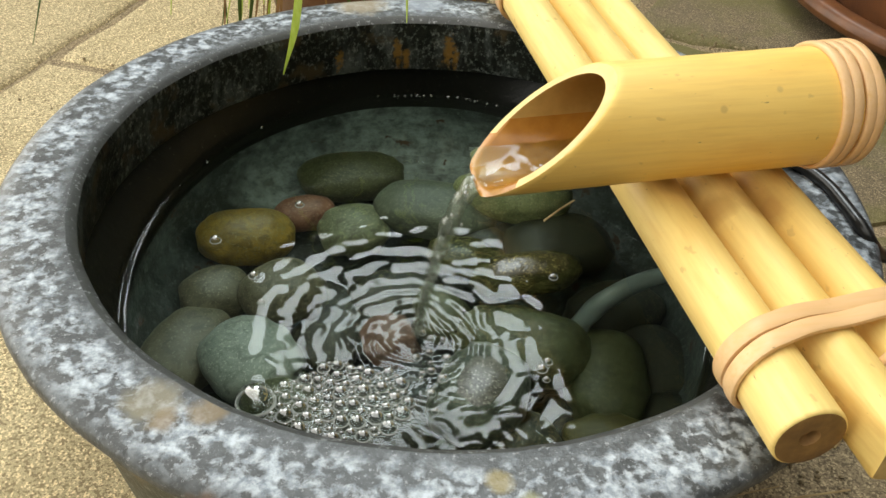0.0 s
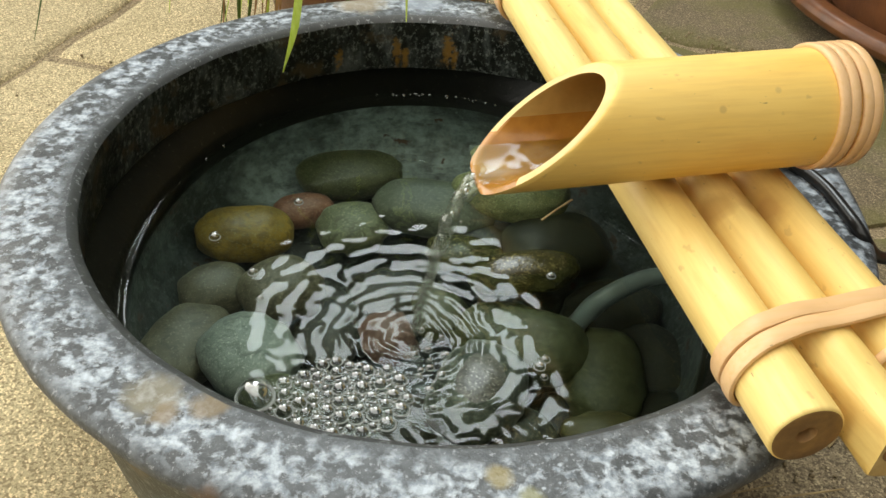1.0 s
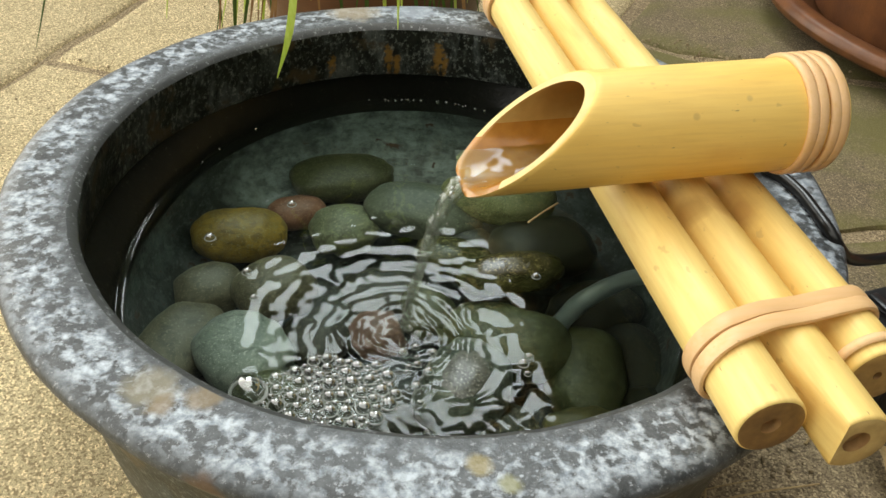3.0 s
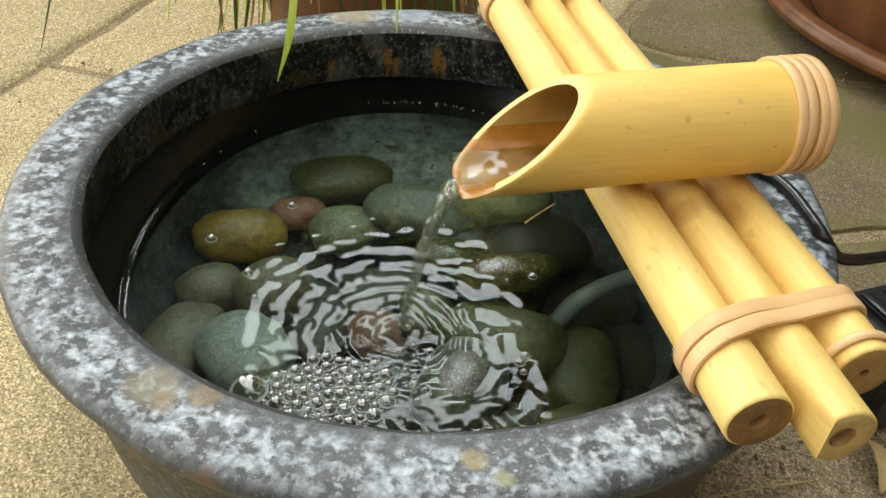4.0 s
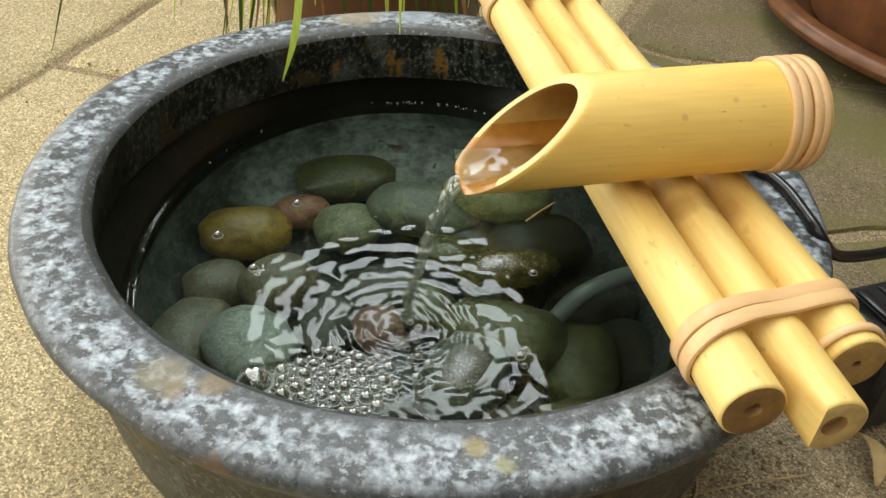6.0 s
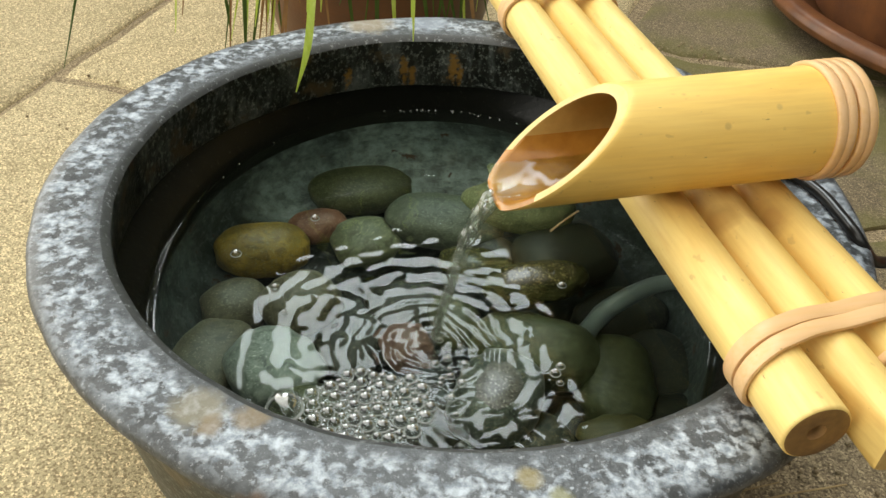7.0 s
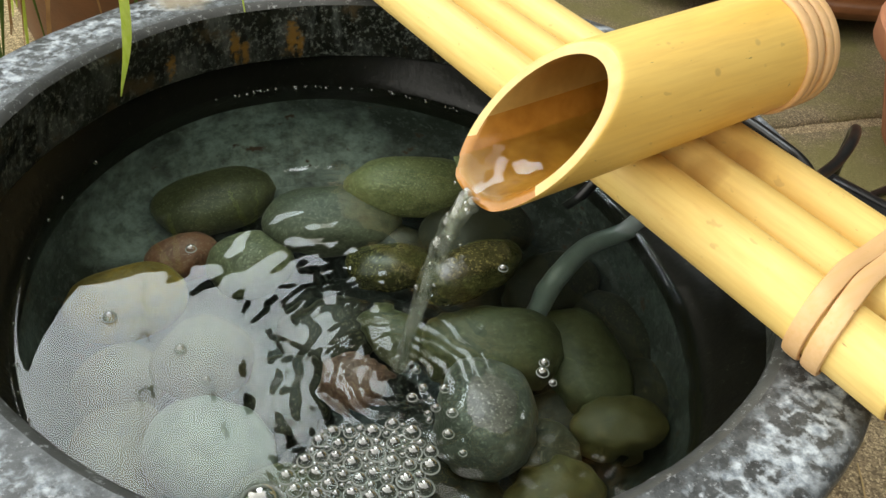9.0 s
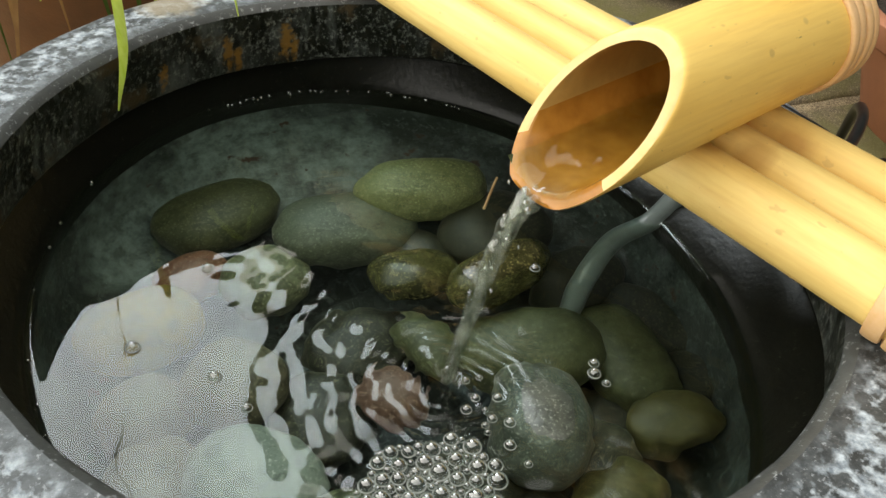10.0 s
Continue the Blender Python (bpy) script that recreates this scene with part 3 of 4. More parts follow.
# ---- pebbles ----
def pebble(kind, x, y, z, a, b, c, yaw=0, lean=0, seed=0, label=""):
    bm = bmesh.new()
    bmesh.ops.create_icosphere(bm, subdivisions=4, radius=1)
    off = Vector((seed * 3.7, seed * 1.3, seed * 2.1))
    for v in bm.verts:
        p = v.co.copy()
        q = Vector([math.copysign(abs(t) ** 0.84, t) for t in p])
        k = 1 + 0.13 * noise.noise(p * 0.7 + off) + 0.06 * noise.noise(p * 1.9 + off) + 0.012 * noise.noise(p * 6 + off)
        v.co = Vector((q.x * a, q.y * b, q.z * c)) * k
    ob = thing("pebble", bm, PEBBLE[kind], label, "pebble", group="river pebbles in the basin")
    ob.matrix_basis = pose(x, y, z, lean, 0, yaw)
    return ob


STONES = [
    ("ochre", -0.143, 0.476, -0.131, 0.036, 0.027, 0.024, 8, 0, "smooth ochre-yellow river pebble under water"),
    ("red", -0.104, 0.516, -0.142, 0.024, 0.019, 0.018, 20, 0, "rough reddish-brown river pebble under water"),
    ("pale", -0.0645, 0.489, -0.132, 0.027, 0.027, 0.020, 15, 0, "round pale green river pebble under water"),
    ("olive", -0.072, 0.566, -0.140, 0.043, 0.030, 0.023, 10, 0, "large dark green-grey river pebble under water"),
    ("slate", 0.000, 0.511, -0.119, 0.047, 0.033, 0.022, -10, 0, "large smooth grey-green river pebble under water"),
    ("speckled", 0.058, 0.519, -0.103, 0.046, 0.029, 0.023, -14, 0, "speckled light green river pebble just under water"),
    ("dark", 0.086, 0.472, -0.122, 0.042, 0.034, 0.024, 20, 0, "large dark brown river pebble under water"),
    ("dark", 0.035, 0.474, -0.130, 0.019, 0.021, 0.018, 30, 0, "small dark grey river pebble under water"),
    ("wet", 0.058, 0.417, -0.0885, 0.037, 0.019, 0.0165, 16, 0, "long wet dark olive pebble breaking the surface"),
    ("wet", 0.019, 0.452, -0.116, 0.029, 0.019, 0.016, -6, 0, "dark speckled river pebble under water"),
    ("olive", 0.056, 0.371, -0.121, 0.044, 0.030, 0.025, -14, 0, "large smooth olive-green river pebble under water"),
    ("olive", 0.107, 0.350, -0.134, 0.025, 0.042, 0.022, -8, 0, "oval dark olive river pebble under water"),
    ("grey", 0.025, 0.314, -0.0985, 0.028, 0.035, 0.0245, -24, 0, "grey river pebble with its wet top above water"),
    ("grit", 0.050, 0.294, -0.126, 0.023, 0.023, 0.019, 10, 0, "dark grey speckled river pebble under water"),
    ("brown", 0.100, 0.296, -0.124, 0.027, 0.019, 0.018, -4, 0, "smooth oval brown-olive river pebble under water"),
    ("brown", 0.044, 0.268, -0.118, 0.027, 0.018, 0.017, 10, 0, "yellow-green river pebble near the basin wall"),
    ("taupe", -0.153, 0.420, -0.141, 0.026, 0.025, 0.019, 25, 0, "dull grey-brown river pebble under water"),
    ("taupe", -0.106, 0.414, -0.125, 0.028, 0.028, 0.020, 40, 0, "dull grey-brown river pebble under water"),
    ("taupe", -0.160, 0.365, -0.140, 0.026, 0.040, 0.021, -12, 0, "dull grey-green river pebble under water"),
    ("bluish", -0.114, 0.348, -0.118, 0.030, 0.036, 0.021, 32, 0, "pale blue-grey river pebble under water"),
    ("olive", -0.088, 0.303, -0.108, 0.024, 0.019, 0.022, 0, 0, "dull green river pebble under the bubbles"),
    ("pink", -0.030, 0.372, -0.124, 0.018, 0.022, 0.016, 20, 0, "pinkish-red river pebble under the falling stream"),
    ("olive", 0.004, 0.398, -0.126, 0.017, 0.026, 0.017, 12, 0, "small olive-green river pebble under water"),
    ("dark", -0.030, 0.424, -0.146, 0.034, 0.028, 0.018, 12, 0, "dark river pebble on the basin's bottom"),
    ("dark", -0.068, 0.384, -0.146, 0.032, 0.026, 0.018, 70, 0, "dark river pebble on the basin's bottom"),
    ("dark", -0.032, 0.300, -0.128, 0.036, 0.028, 0.022, 0, 0, "dark river pebble on the basin's bottom"),
    ("dark", 0.002, 0.272, -0.132, 0.026, 0.022, 0.020, 40, 0, "dark river pebble on the basin's bottom"),
    ("dark", 0.125, 0.420, -0.146, 0.034, 0.028, 0.020, 30, 0, "dark river pebble on the basin's bottom"),
    ("dark", 0.143, 0.372, -0.150, 0.026, 0.040, 0.020, 10, 0, "long dark river pebble on the basin's bottom"),
    ("dark", 0.138, 0.318, -0.148, 0.024, 0.030, 0.018, -20, 0, "dark river pebble on the basin's bottom"),
    ("dark", 0.075, 0.320, -0.150, 0.026, 0.022, 0.016, 30, 0, "dark river pebble on the basin's bottom"),
]
for n, (kind, x, y, z, a, b, c, yaw, lean, label) in enumerate(STONES):
    pebble(kind, x, y, z, a, b, c, yaw, lean, n, label)

# ---- bamboo fountain ----
P0, P1 = Vector((0.1425, 0.2, 0.0200)), Vector((0.0545, 0.65, 0.0240))
PD = (P1 - P0).normalized()
PN = Vector((PD.y, -PD.x, 0)).normalized()
PU = PN.cross(PD).normalized()
PR = 0.0162


def bar(parent, offset, s0, s1, r, hole, shaved=0.0, face=None):
    """One bamboo pole from s0 to s1 along the frame, with sawn hollow ends."""
    bm = bmesh.new()
    o = P0 + PN * offset
    sides = 48
    prof = [(hole * 0.15, s0 + 0.005, 2), (hole, s0 + 0.005, 2), (hole, s0 + 0.0004, 2), (r * 0.60, s0, 1), (r - 0.0012, s0, 1), (r - 0.0002, s0 + 0.0008, 0), (r, s0 + 0.002, 0)]
    k = 14
    prof += [(r, s0 + 0.002 + (s1 - s0 - 0.004) * i / k, 0) for i in range(1, k + 1)]
    prof += [(r - 0.001, s1, 0), (r * 0.6, s1, 1), (hole, s1 - 0.0004, 1), (hole, s1 - 0.005, 2), (hole * 0.15, s1 - 0.005, 2)]
    rings, mats = [], []
    for rr, s, mt in prof:
        ring = []
        for i in range(sides):
            a = 2 * math.pi * i / sides
            w = 1 + 0.018 * noise.noise(Vector((math.cos(a), math.sin(a), s * 4 + offset * 40)))
            # a flat pared into one side near the lower end
            flat = r * (0.52 + 1.2 * max(0.0, s - s0 - 0.02) / 0.075) if shaved else 2 * r
            side = max(math.cos(a) * rr * w, -max(flat, 0.0))
            ring.append(o + PD * s + PN * side + PU * (math.sin(a) * rr * w))
        rings.append(ring)
        mats.append(mt)
    vs = [[bm.verts.new(p) for p in ring] for ring in rings]
    for j in range(len(vs) - 1):
        for i in range(sides):
            bm.faces.new((vs[j][i], vs[j][(i + 1) % sides], vs[j + 1][(i + 1) % sides], vs[j + 1][i])).material_index = mats[j + 1] if j > 0 else 2
    bm.faces.new(vs[0]).material_index = 2
    bm.faces.new(vs[-1]).material_index = 2
    return part("pole", bm, (POLE, face or FACE, PITH_SHADE), parent)


def binding(parent, s, slant, r=0.0017, lo=-1.0, hi=3.0):
    """One flat cane turn round the poles, at s along them."""
    gap = 0.0314
    w = PR + r
    pts = []
    left, right = (0.0 if lo < 0 else lo * gap), hi * gap - gap
    n = 16
    for i in range(n + 1):
        a = math.pi / 2 + math.pi * i / n
        pts.append((left + w * math.cos(a), w * math.sin(a)))
    m = 10
    for i in range(1, m):
        pts.append((left + (right - left) * i / m, -w))
    for i in range(n + 1):
        a = -math.pi / 2 + math.pi * i / n
        pts.append((right + w * math.cos(a), w * math.sin(a)))
    for i in range(1, m):
        pts.append((right + (left - right) * i / m, w + 0.0006 * math.sin(i)))
    line, outs = [], []
    for u, v in pts:
        f = (u - left) / max(right - left, 1e-6)
        line.append(P0 + PN * u + PU * v + PD * (s + slant * f + 0.0012 * math.sin(5 * f)))
        c = min(max(u, left), right)
        outs.append((PN * (u - c) + PU * v).normalized())
    bm = bmesh.new()
    tube(bm, line, r, 12, 0, 2.6, lambda i: outs[i], closed=True, squash=3.0)
    return part("binding", bm, CANE, parent, "pale flat cane binding")


frame_base = base("bamboo_pole_rest", P0 + Vector((0, 0.2, -0.0195)), "three yellow bamboo poles bound with cane across the basin", "bamboo rest")
bar(frame_base, 0.0, -0.003, 0.50, PR * 0.985, 0.0045, 0.0, FACE_DARK)
bar(frame_base, 0.0318, -0.016, 0.50, PR * 0.97, 0.0060, 1.0, FACE_PALE)
bar(frame_base, 0.0634, 0.017, 0.50, PR * 0.985, 0.0022)
for s, slant in ((0.0345, 0.0125), (0.0440, 0.0105), (0.437, 0.0), (0.4455, 0.001)):
    binding(frame_base, s, slant)
bm = bmesh.new()
ring_at = [P0 + PN * (0.0630 + (PR * 1.02 + 0.001) * math.cos(2 * math.pi * i / 40)) + PU * ((PR * 1.02 + 0.001) * math.sin(2 * math.pi * i / 40)) + PD * 0.025 for i in range(40)]
tube(bm, ring_at, 0.0014, 10, 0, 1.8, lambda i: (ring_at[i] - (P0 + PN * 0.0630 + PD * 0.025)).normalized(), closed=True)
part("end_ring", bm, CANE, frame_base, "pale cane ring")

# spout
S0, SD = Vector((0.0057, 0.3389, 0.0654)), Vector((0.9842, 0.1977, 0.0336)).normalized()
SN = Vector((0, 0, 1)).cross(SD).normalized()
SU = SD.cross(SN).normalized()
SR, SI, SLEN = 0.0306, 0.0252, 0.2070
CUT0, CUT1 = 0.0025, 0.0743


def cut_at(h):
    """Where the slanting mouth lies along the spout, at height h over its axis."""
    return max(CUT0 + (CUT1 - CUT0) * (h / SR + 1) / 2, 0.0075)


def spout():
    top = base("bamboo_spout", S0 + SD * 0.11 - SU * SR, "thick yellow bamboo spout cut slantwise, resting on poles", "bamboo spout")
    bm = bmesh.new()
    sides = 72

    def ring(r, s, slanted=True):
        out = []
        for i in range(sides):
            a = 2 * math.pi * i / sides
            h = r * math.sin(a)
            at = max(s, cut_at(h)) if not slanted else cut_at(h) + s
            out.append(S0 + SD * at + SN * (r * math.cos(a)) + SU * h)
        return out

    def ring_mix(r, f, end):
        out = []
        for i in range(sides):
            a = 2 * math.pi * i / sides
            h = r * math.sin(a)
            at = cut_at(h) * (1 - f) + end * f
            w = 1 + 0.010 * noise.noise(Vector((math.cos(a), math.sin(a), at * 12)))
            out.append(S0 + SD * at + SN * (r * w * math.cos(a)) + SU * (h * w))
        return out
    outer = [ring_mix(SR, f, SLEN) for f in (0.012, 0.03, 0.1, 0.2, 0.3, 0.4, 0.5, 0.6, 0.7, 0.8, 0.9, 1.0)]
    rings_to_mesh(bm, [ring_mix(SR - 0.0006, 0.002, SLEN)] + outer, True, 0)
    rings_to_mesh(bm, [ring_mix(SR - 0.0006, 0.002, SLEN), ring_mix((SR + SI) / 2, 0.0, SLEN), ring_mix(SI + 0.0005, 0.002, SLEN)], True, 1)
    vs = rings_to_mesh(bm, [ring_mix(SI + 0.0005, 0.002, SLEN), ring_mix(SI, 0.012, SLEN)] + [ring_mix(SI, f, SLEN) for f in (0.1, 0.3, 0.5, 0.7, 0.9, 0.97)], True, 2)
    # inner end in the darker pith brown, painting the tube's deep shade
    bm.faces.new(vs[-1]).material_index = 4
    vs = rings_to_mesh(bm, [ring_mix(SR, 1.0, SLEN), ring_mix(SR * 0.6, 1.0, SLEN)], True, 1)
    bm.faces.new(vs[-1]).material_index = 1
    bmesh.ops.remove_doubles(bm, verts=bm.verts[:], dist=1e-5)
    for f in bm.faces:
        q = f.calc_center_median() - S0
        h, off = q.dot(SU), math.hypot(q.dot(SU), q.dot(SN))
        if f.material_index == 2 and h > -0.006:
            f.material_index = 3
        elif f.material_index == 1 and h < -0.0135 and q.dot(SD) < 0.1:
            f.material_index = 2
    part("tube", bm, (SPOUT, CUT, WETCUT, INNER, PITH_SHADE), top)
    for k in range(4):
        s = 0.1855 + k * 0.0057
        tilt = 0.0012 * math.sin(k * 2.1)
        line = []
        for i in range(64):
            a = 2 * math.pi * i / 64
            line.append(S0 + SD * (s + tilt * math.sin(a + k)) + (SN * math.cos(a) + SU * math.sin(a)) * (SR + 0.0009))
        bm = bmesh.new()
        tube(bm, line, 0.0016, 12, 0, 1.8, lambda i: SN * math.cos(2 * math.pi * i / 64) + SU * math.sin(2 * math.pi * i / 64), closed=True, squash=3.0)
        part("binding", bm, CANE_RING, top, "pale cane ring")
    return top


spout()


# ---- falling water ----
def stream():
    """Twisting strands of water that fall from the lip, with beads torn off them."""
    a = S0 + SD * 0.0095 - SU * (SI + 0.0012)
    top = base("water_stream", LAND, "thin clear twisting stream of water falling from the spout", "water")
    n = 44

    def middle(f):
        return Vector((a.x + (LAND.x - a.x) * f, a.y + (LAND.y - a.y) * f, a.z + (WATER_Z - a.z) * (0.22 * f + 0.78 * f * f)))

    for k in range(3):
        bm = bmesh.new()
        pts, rad = [], []
        for i in range(n + 1):
            f = i / n
            turn = 2.1 * k + 7.0 * f
            spread = 0.0034 * (1 - 0.55 * f) * (0.7 + 0.5 * noise.noise(Vector((f * 5, k, 3))))
            p = middle(f) + Vector((math.cos(turn), math.sin(turn), 0)) * spread + noise.noise_vector(Vector((f * 6, k * 3, 1))) * 0.0008
            pts.append(p)
            rad.append(min(1.0, 0.5 + f * 6) * (0.0033 - 0.0012 * f + 0.0011 * noise.noise(Vector((f * 14, k * 5, 4)))))
        tube(bm, pts, rad, 12, 0, 1.2, Vector((1, 0.3, 0)), caps=False)
        ob = part("strand", bm, FALL, top)
        ob.visible_shadow = False
    rng = random.Random(8)
    bm = bmesh.new()
    bmesh.ops.create_icosphere(bm, subdivisions=2, radius=1)
    me = mesh_of(bm, "drop", FILM)
    for k in range(22):
        f = rng.uniform(0.04, 1.0)
        p = middle(f) + Vector((rng.gauss(0, 0.004), rng.gauss(0, 0.004), 0))
        r = rng.uniform(0.0006, 0.0016)
        ob = new("drop", me)
        ob.parent = top
        ob.matrix_parent_inverse = top.matrix_basis.inverted()
        ob.matrix_basis = Matrix.LocRotScale(p, None, (r, r, r * 1.4))


stream()


def spout_water():
    """The shallow water that runs along the inside of the spout."""
    bm = bmesh.new()
    rows = []
    for j in range(41):
        s = 0.008 + 0.16 * j / 40
        row = []
        for i in range(13):
            v = (i / 12 * 2 - 1) * 0.0175
            h = -math.sqrt(SI * SI - 0.0175 ** 2) + 0.0004 + 0.0016 * noise.noise(Vector((s * 150, v * 150, 3))) - 0.0075 * max(0, 1 - j / 9) * (1 - (v / 0.0175) ** 2) * 0.9
            row.append(S0 + SD * (s + 0.0) + SN * v + SU * h)
        rows.append(row)
    rings_to_mesh(bm, rows, False)
    ob = thing("spout_water", bm, WATER, "shallow clear water running inside the bamboo spout", "water")
    ob.visible_shadow = False


spout_water()


def foam():
    top = base("foam_patch", (-0.058, 0.292, WATER_Z), "patch of clear bubbles floating beside the stream", "foam")
    rng = random.Random(4)
    placed = [(-0.098, 0.290, 0.0105)]
    tries = 0
    while len(placed) < 230 and tries < 26000:
        tries += 1
        x, y = rng.uniform(-0.098, -0.010), rng.uniform(0.258, 0.332)
        u, v = (x + 0.053) / 0.036, (y - 0.292) / 0.027
        if u * u + v * v > 1 + 0.5 * noise.noise(Vector((x * 60, y * 60, 0))):
            continue
        big = max(0.0, 1 - tries / 5000)
        r = 0.0016 + 0.0044 * big * rng.uniform(0.55, 1.0) * (1 - 0.35 * (y - 0.265) / 0.055)
        if any((x - a) ** 2 + (y - b) ** 2 < ((r + c) * 0.94) ** 2 for a, b, c in placed):
            continue
        placed.append((x, y, r))
    for k in range(26):
        # a second, smaller drift beside the grey stone
        x, y = rng.gauss(-0.004, 0.006), rng.gauss(0.322, 0.013)
        r = rng.uniform(0.0015, 0.0030)
        if not any((x - a) ** 2 + (y - b) ** 2 < ((r + c) * 0.94) ** 2 for a, b, c in placed):
            placed.append((x, y, r))
    for x, y, r in ((0.060, 0.322, 0.0034), (0.064, 0.328, 0.0028), (-0.150, 0.43, 0.0038), (-0.118, 0.395, 0.0034), (-0.10, 0.475, 0.0032), (0.062, 0.314, 0.0022), (-0.109, 0.370, 0.0026), (0.075, 0.405, 0.003)):
        placed.append((x, y, r))
    bm = bmesh.new()
    bmesh.ops.create_uvsphere(bm, u_segments=20, v_segments=12, radius=1)
    bmesh.ops.delete(bm, geom=[v for v in bm.verts if v.co.z < -0.35], context="VERTS")
    lathe(bm, [(0.97 + 0.10 * math.cos(2 * math.pi * k / 8), -0.10 + 0.10 * math.sin(2 * math.pi * k / 8)) for k in range(9)], (0, 0, 0), 20, 1)
    me = mesh_of(bm, "bubble", FILM, RIM_GLINT)
    for x, y, r in placed:
        ob = new("bubble", me)
        ob.parent = top
        ob.matrix_parent_inverse = top.matrix_basis.inverted()
        ob.matrix_basis = Matrix.LocRotScale((x, y, WATER_Z + r * 0.15), None, (r, r, r))


foam()

# ---- hose and cable ----
bm = bmesh.new()
hose_line = arc([(0.084, 0.378, -0.140), (0.094, 0.388, -0.118), (0.110, 0.399, -0.098), (0.1415, 0.4155, -0.0875), (0.172, 0.4185, -0.080), (0.194, 0.420, -0.058), (0.205, 0.420, -0.026), (0.202, 0.41, -0.004), (0.184, 0.385, 0.002)], 60)
tube(bm, hose_line, 0.0072, 16)
thing("hose", bm, HOSE, "milky translucent plastic hose rising from the pebbles", "hose")
bm = bmesh.new()
cable_line = arc([(0.150, 0.46, -0.09), (0.180, 0.452, -0.04), (0.205, 0.440, 0.003), (0.221, 0.426, 0.0038), (0.230, 0.405, 0.0038), (0.233, 0.382, 0.0038), (0.2345, 0.366, 0.0034), (0.240, 0.359, -0.003), (0.256, 0.368, -0.019), (0.280, 0.382, -0.030), (0.313, 0.398, -0.035), (0.345, 0.418, -0.035), (0.385, 0.450, -0.055), (0.420, 0.475, -0.120), (0.455, 0.490, -0.176), (0.50, 0.50, -0.1812), (0.56, 0.51, -0.1812)], 120)
tube(bm, cable_line, 0.0039, 12)
thing("cable", bm, RUBBER, "black rubber pump cable running over the rim", "cable")


def adapter():
    """A black plug box that stands on the paving, ribbed on top."""
    top = base("power_adapter", (0.345, 0.415, GROUND), "black plastic plug box standing beside the basin", "power adapter")
    at = pose(0.356, 0.410, GROUND, 0, 0, 20)
    bm = bmesh.new()
    bmesh.ops.create_cube(bm, size=1, matrix=at @ Matrix.Translation((0, 0, 0.047)) @ Matrix.Diagonal((0.085, 0.065, 0.094, 1)))
    bmesh.ops.bevel(bm, geom=bm.edges[:], offset=0.006, segments=3, affect="EDGES")
    part("body", bm, BLACK, top)
    for k in range(4):
        bm = bmesh.new()
        bmesh.ops.create_cube(bm, size=1, matrix=at @ Matrix.Translation((-0.03 + k * 0.02, 0, 0.094)) @ Matrix.Diagonal((0.009, 0.046, 0.004, 1)))
        bmesh.ops.bevel(bm, geom=bm.edges[:], offset=0.001, segments=1, affect="EDGES")
        part("rib", bm, BLACK, top)
    return top


adapter()


# ---- pots ----
def clay_pot(at, r, h, material, label, lip=0.012, foot=0.70):
    top = base("clay_pot", at, label, "flower pot")
    bm = bmesh.new()
    prof = [(r * 0.02, 0), (r * foot, 0), (r * (foot + 0.02), 0.004), (r * 0.93, h * 0.78), (r * 0.94, h * 0.80), (r + lip * 0.2, h * 0.80), (r + lip * 0.4, h * 0.82), (r + lip * 0.5, h * 0.98), (r + lip * 0.2, h), (r - lip * 0.6, h), (r - lip, h * 0.97), (r * 0.9, h * 0.85), (r * 0.02, h * 0.85)]
    lathe(bm, prof, at, 96, 0, 0.004)
    part("pot", bm, material, top)
    bm = bmesh.new()
    lathe(bm, [(r * 0.01, h * 0.885), (r * 0.5, h * 0.89), (r * 0.91, h * 0.875)], at, 64, 0, 0.05)
    part("soil", bm, SOIL, top, "dark potting soil")
    return top


def clay_saucer(at, r, h, material, label):
    """A shallow dish on a narrower foot, with a thick rolled rim."""
    top = base("clay_saucer", at, label, "saucer")
    bm = bmesh.new()
    prof = [(r * 0.02, 0), (r * 0.80, 0), (r * 0.815, 0.003), (r * 0.90, h * 0.40), (r * 0.955, h * 0.66)]
    lathe(bm, prof + [(r * 0.93, h * 0.66), (r * 0.88, h * 0.45), (r * 0.82, 0.012), (r * 0.02, 0.012)], at, 128, 0, 0.003)
    part("dish", bm, material, top)
    bm = bmesh.new()
    ring = []
    for k in range(17):
        a = 2 * math.pi * k / 16
        ring.append((r * 0.965 + 0.017 * math.cos(a), h * 0.80 + 0.013 * math.sin(a) + 0.0015 * math.sin(3 * a)))
    lathe(bm, ring, at, 128, 0, 0.003)
    part("rim", bm, CLAY_POT, top, "thick rolled terracotta rim")
    return top


PLANT = Vector((-0.075, 1.0, GROUND))
plant_pot = clay_pot(PLANT, 0.165, 0.20, CLAY, "brown terracotta pot with a strap-leaved plant")
BIG = Vector((0.885, 1.14, GROUND))
clay_saucer(BIG, 0.39, 0.052, CLAY, "wide brown terracotta saucer on the paving")
clay_pot(BIG + Vector((0.0, 0.0, 0.014)), 0.36, 0.34, CLAY_POT, "large brown terracotta pot standing in its saucer", 0.012, 0.84)
clay_pot(Vector((0.70, 0.520, GROUND)), 0.15, 0.125, CLAY_PALE, "pale orange terracotta pot on the paving")


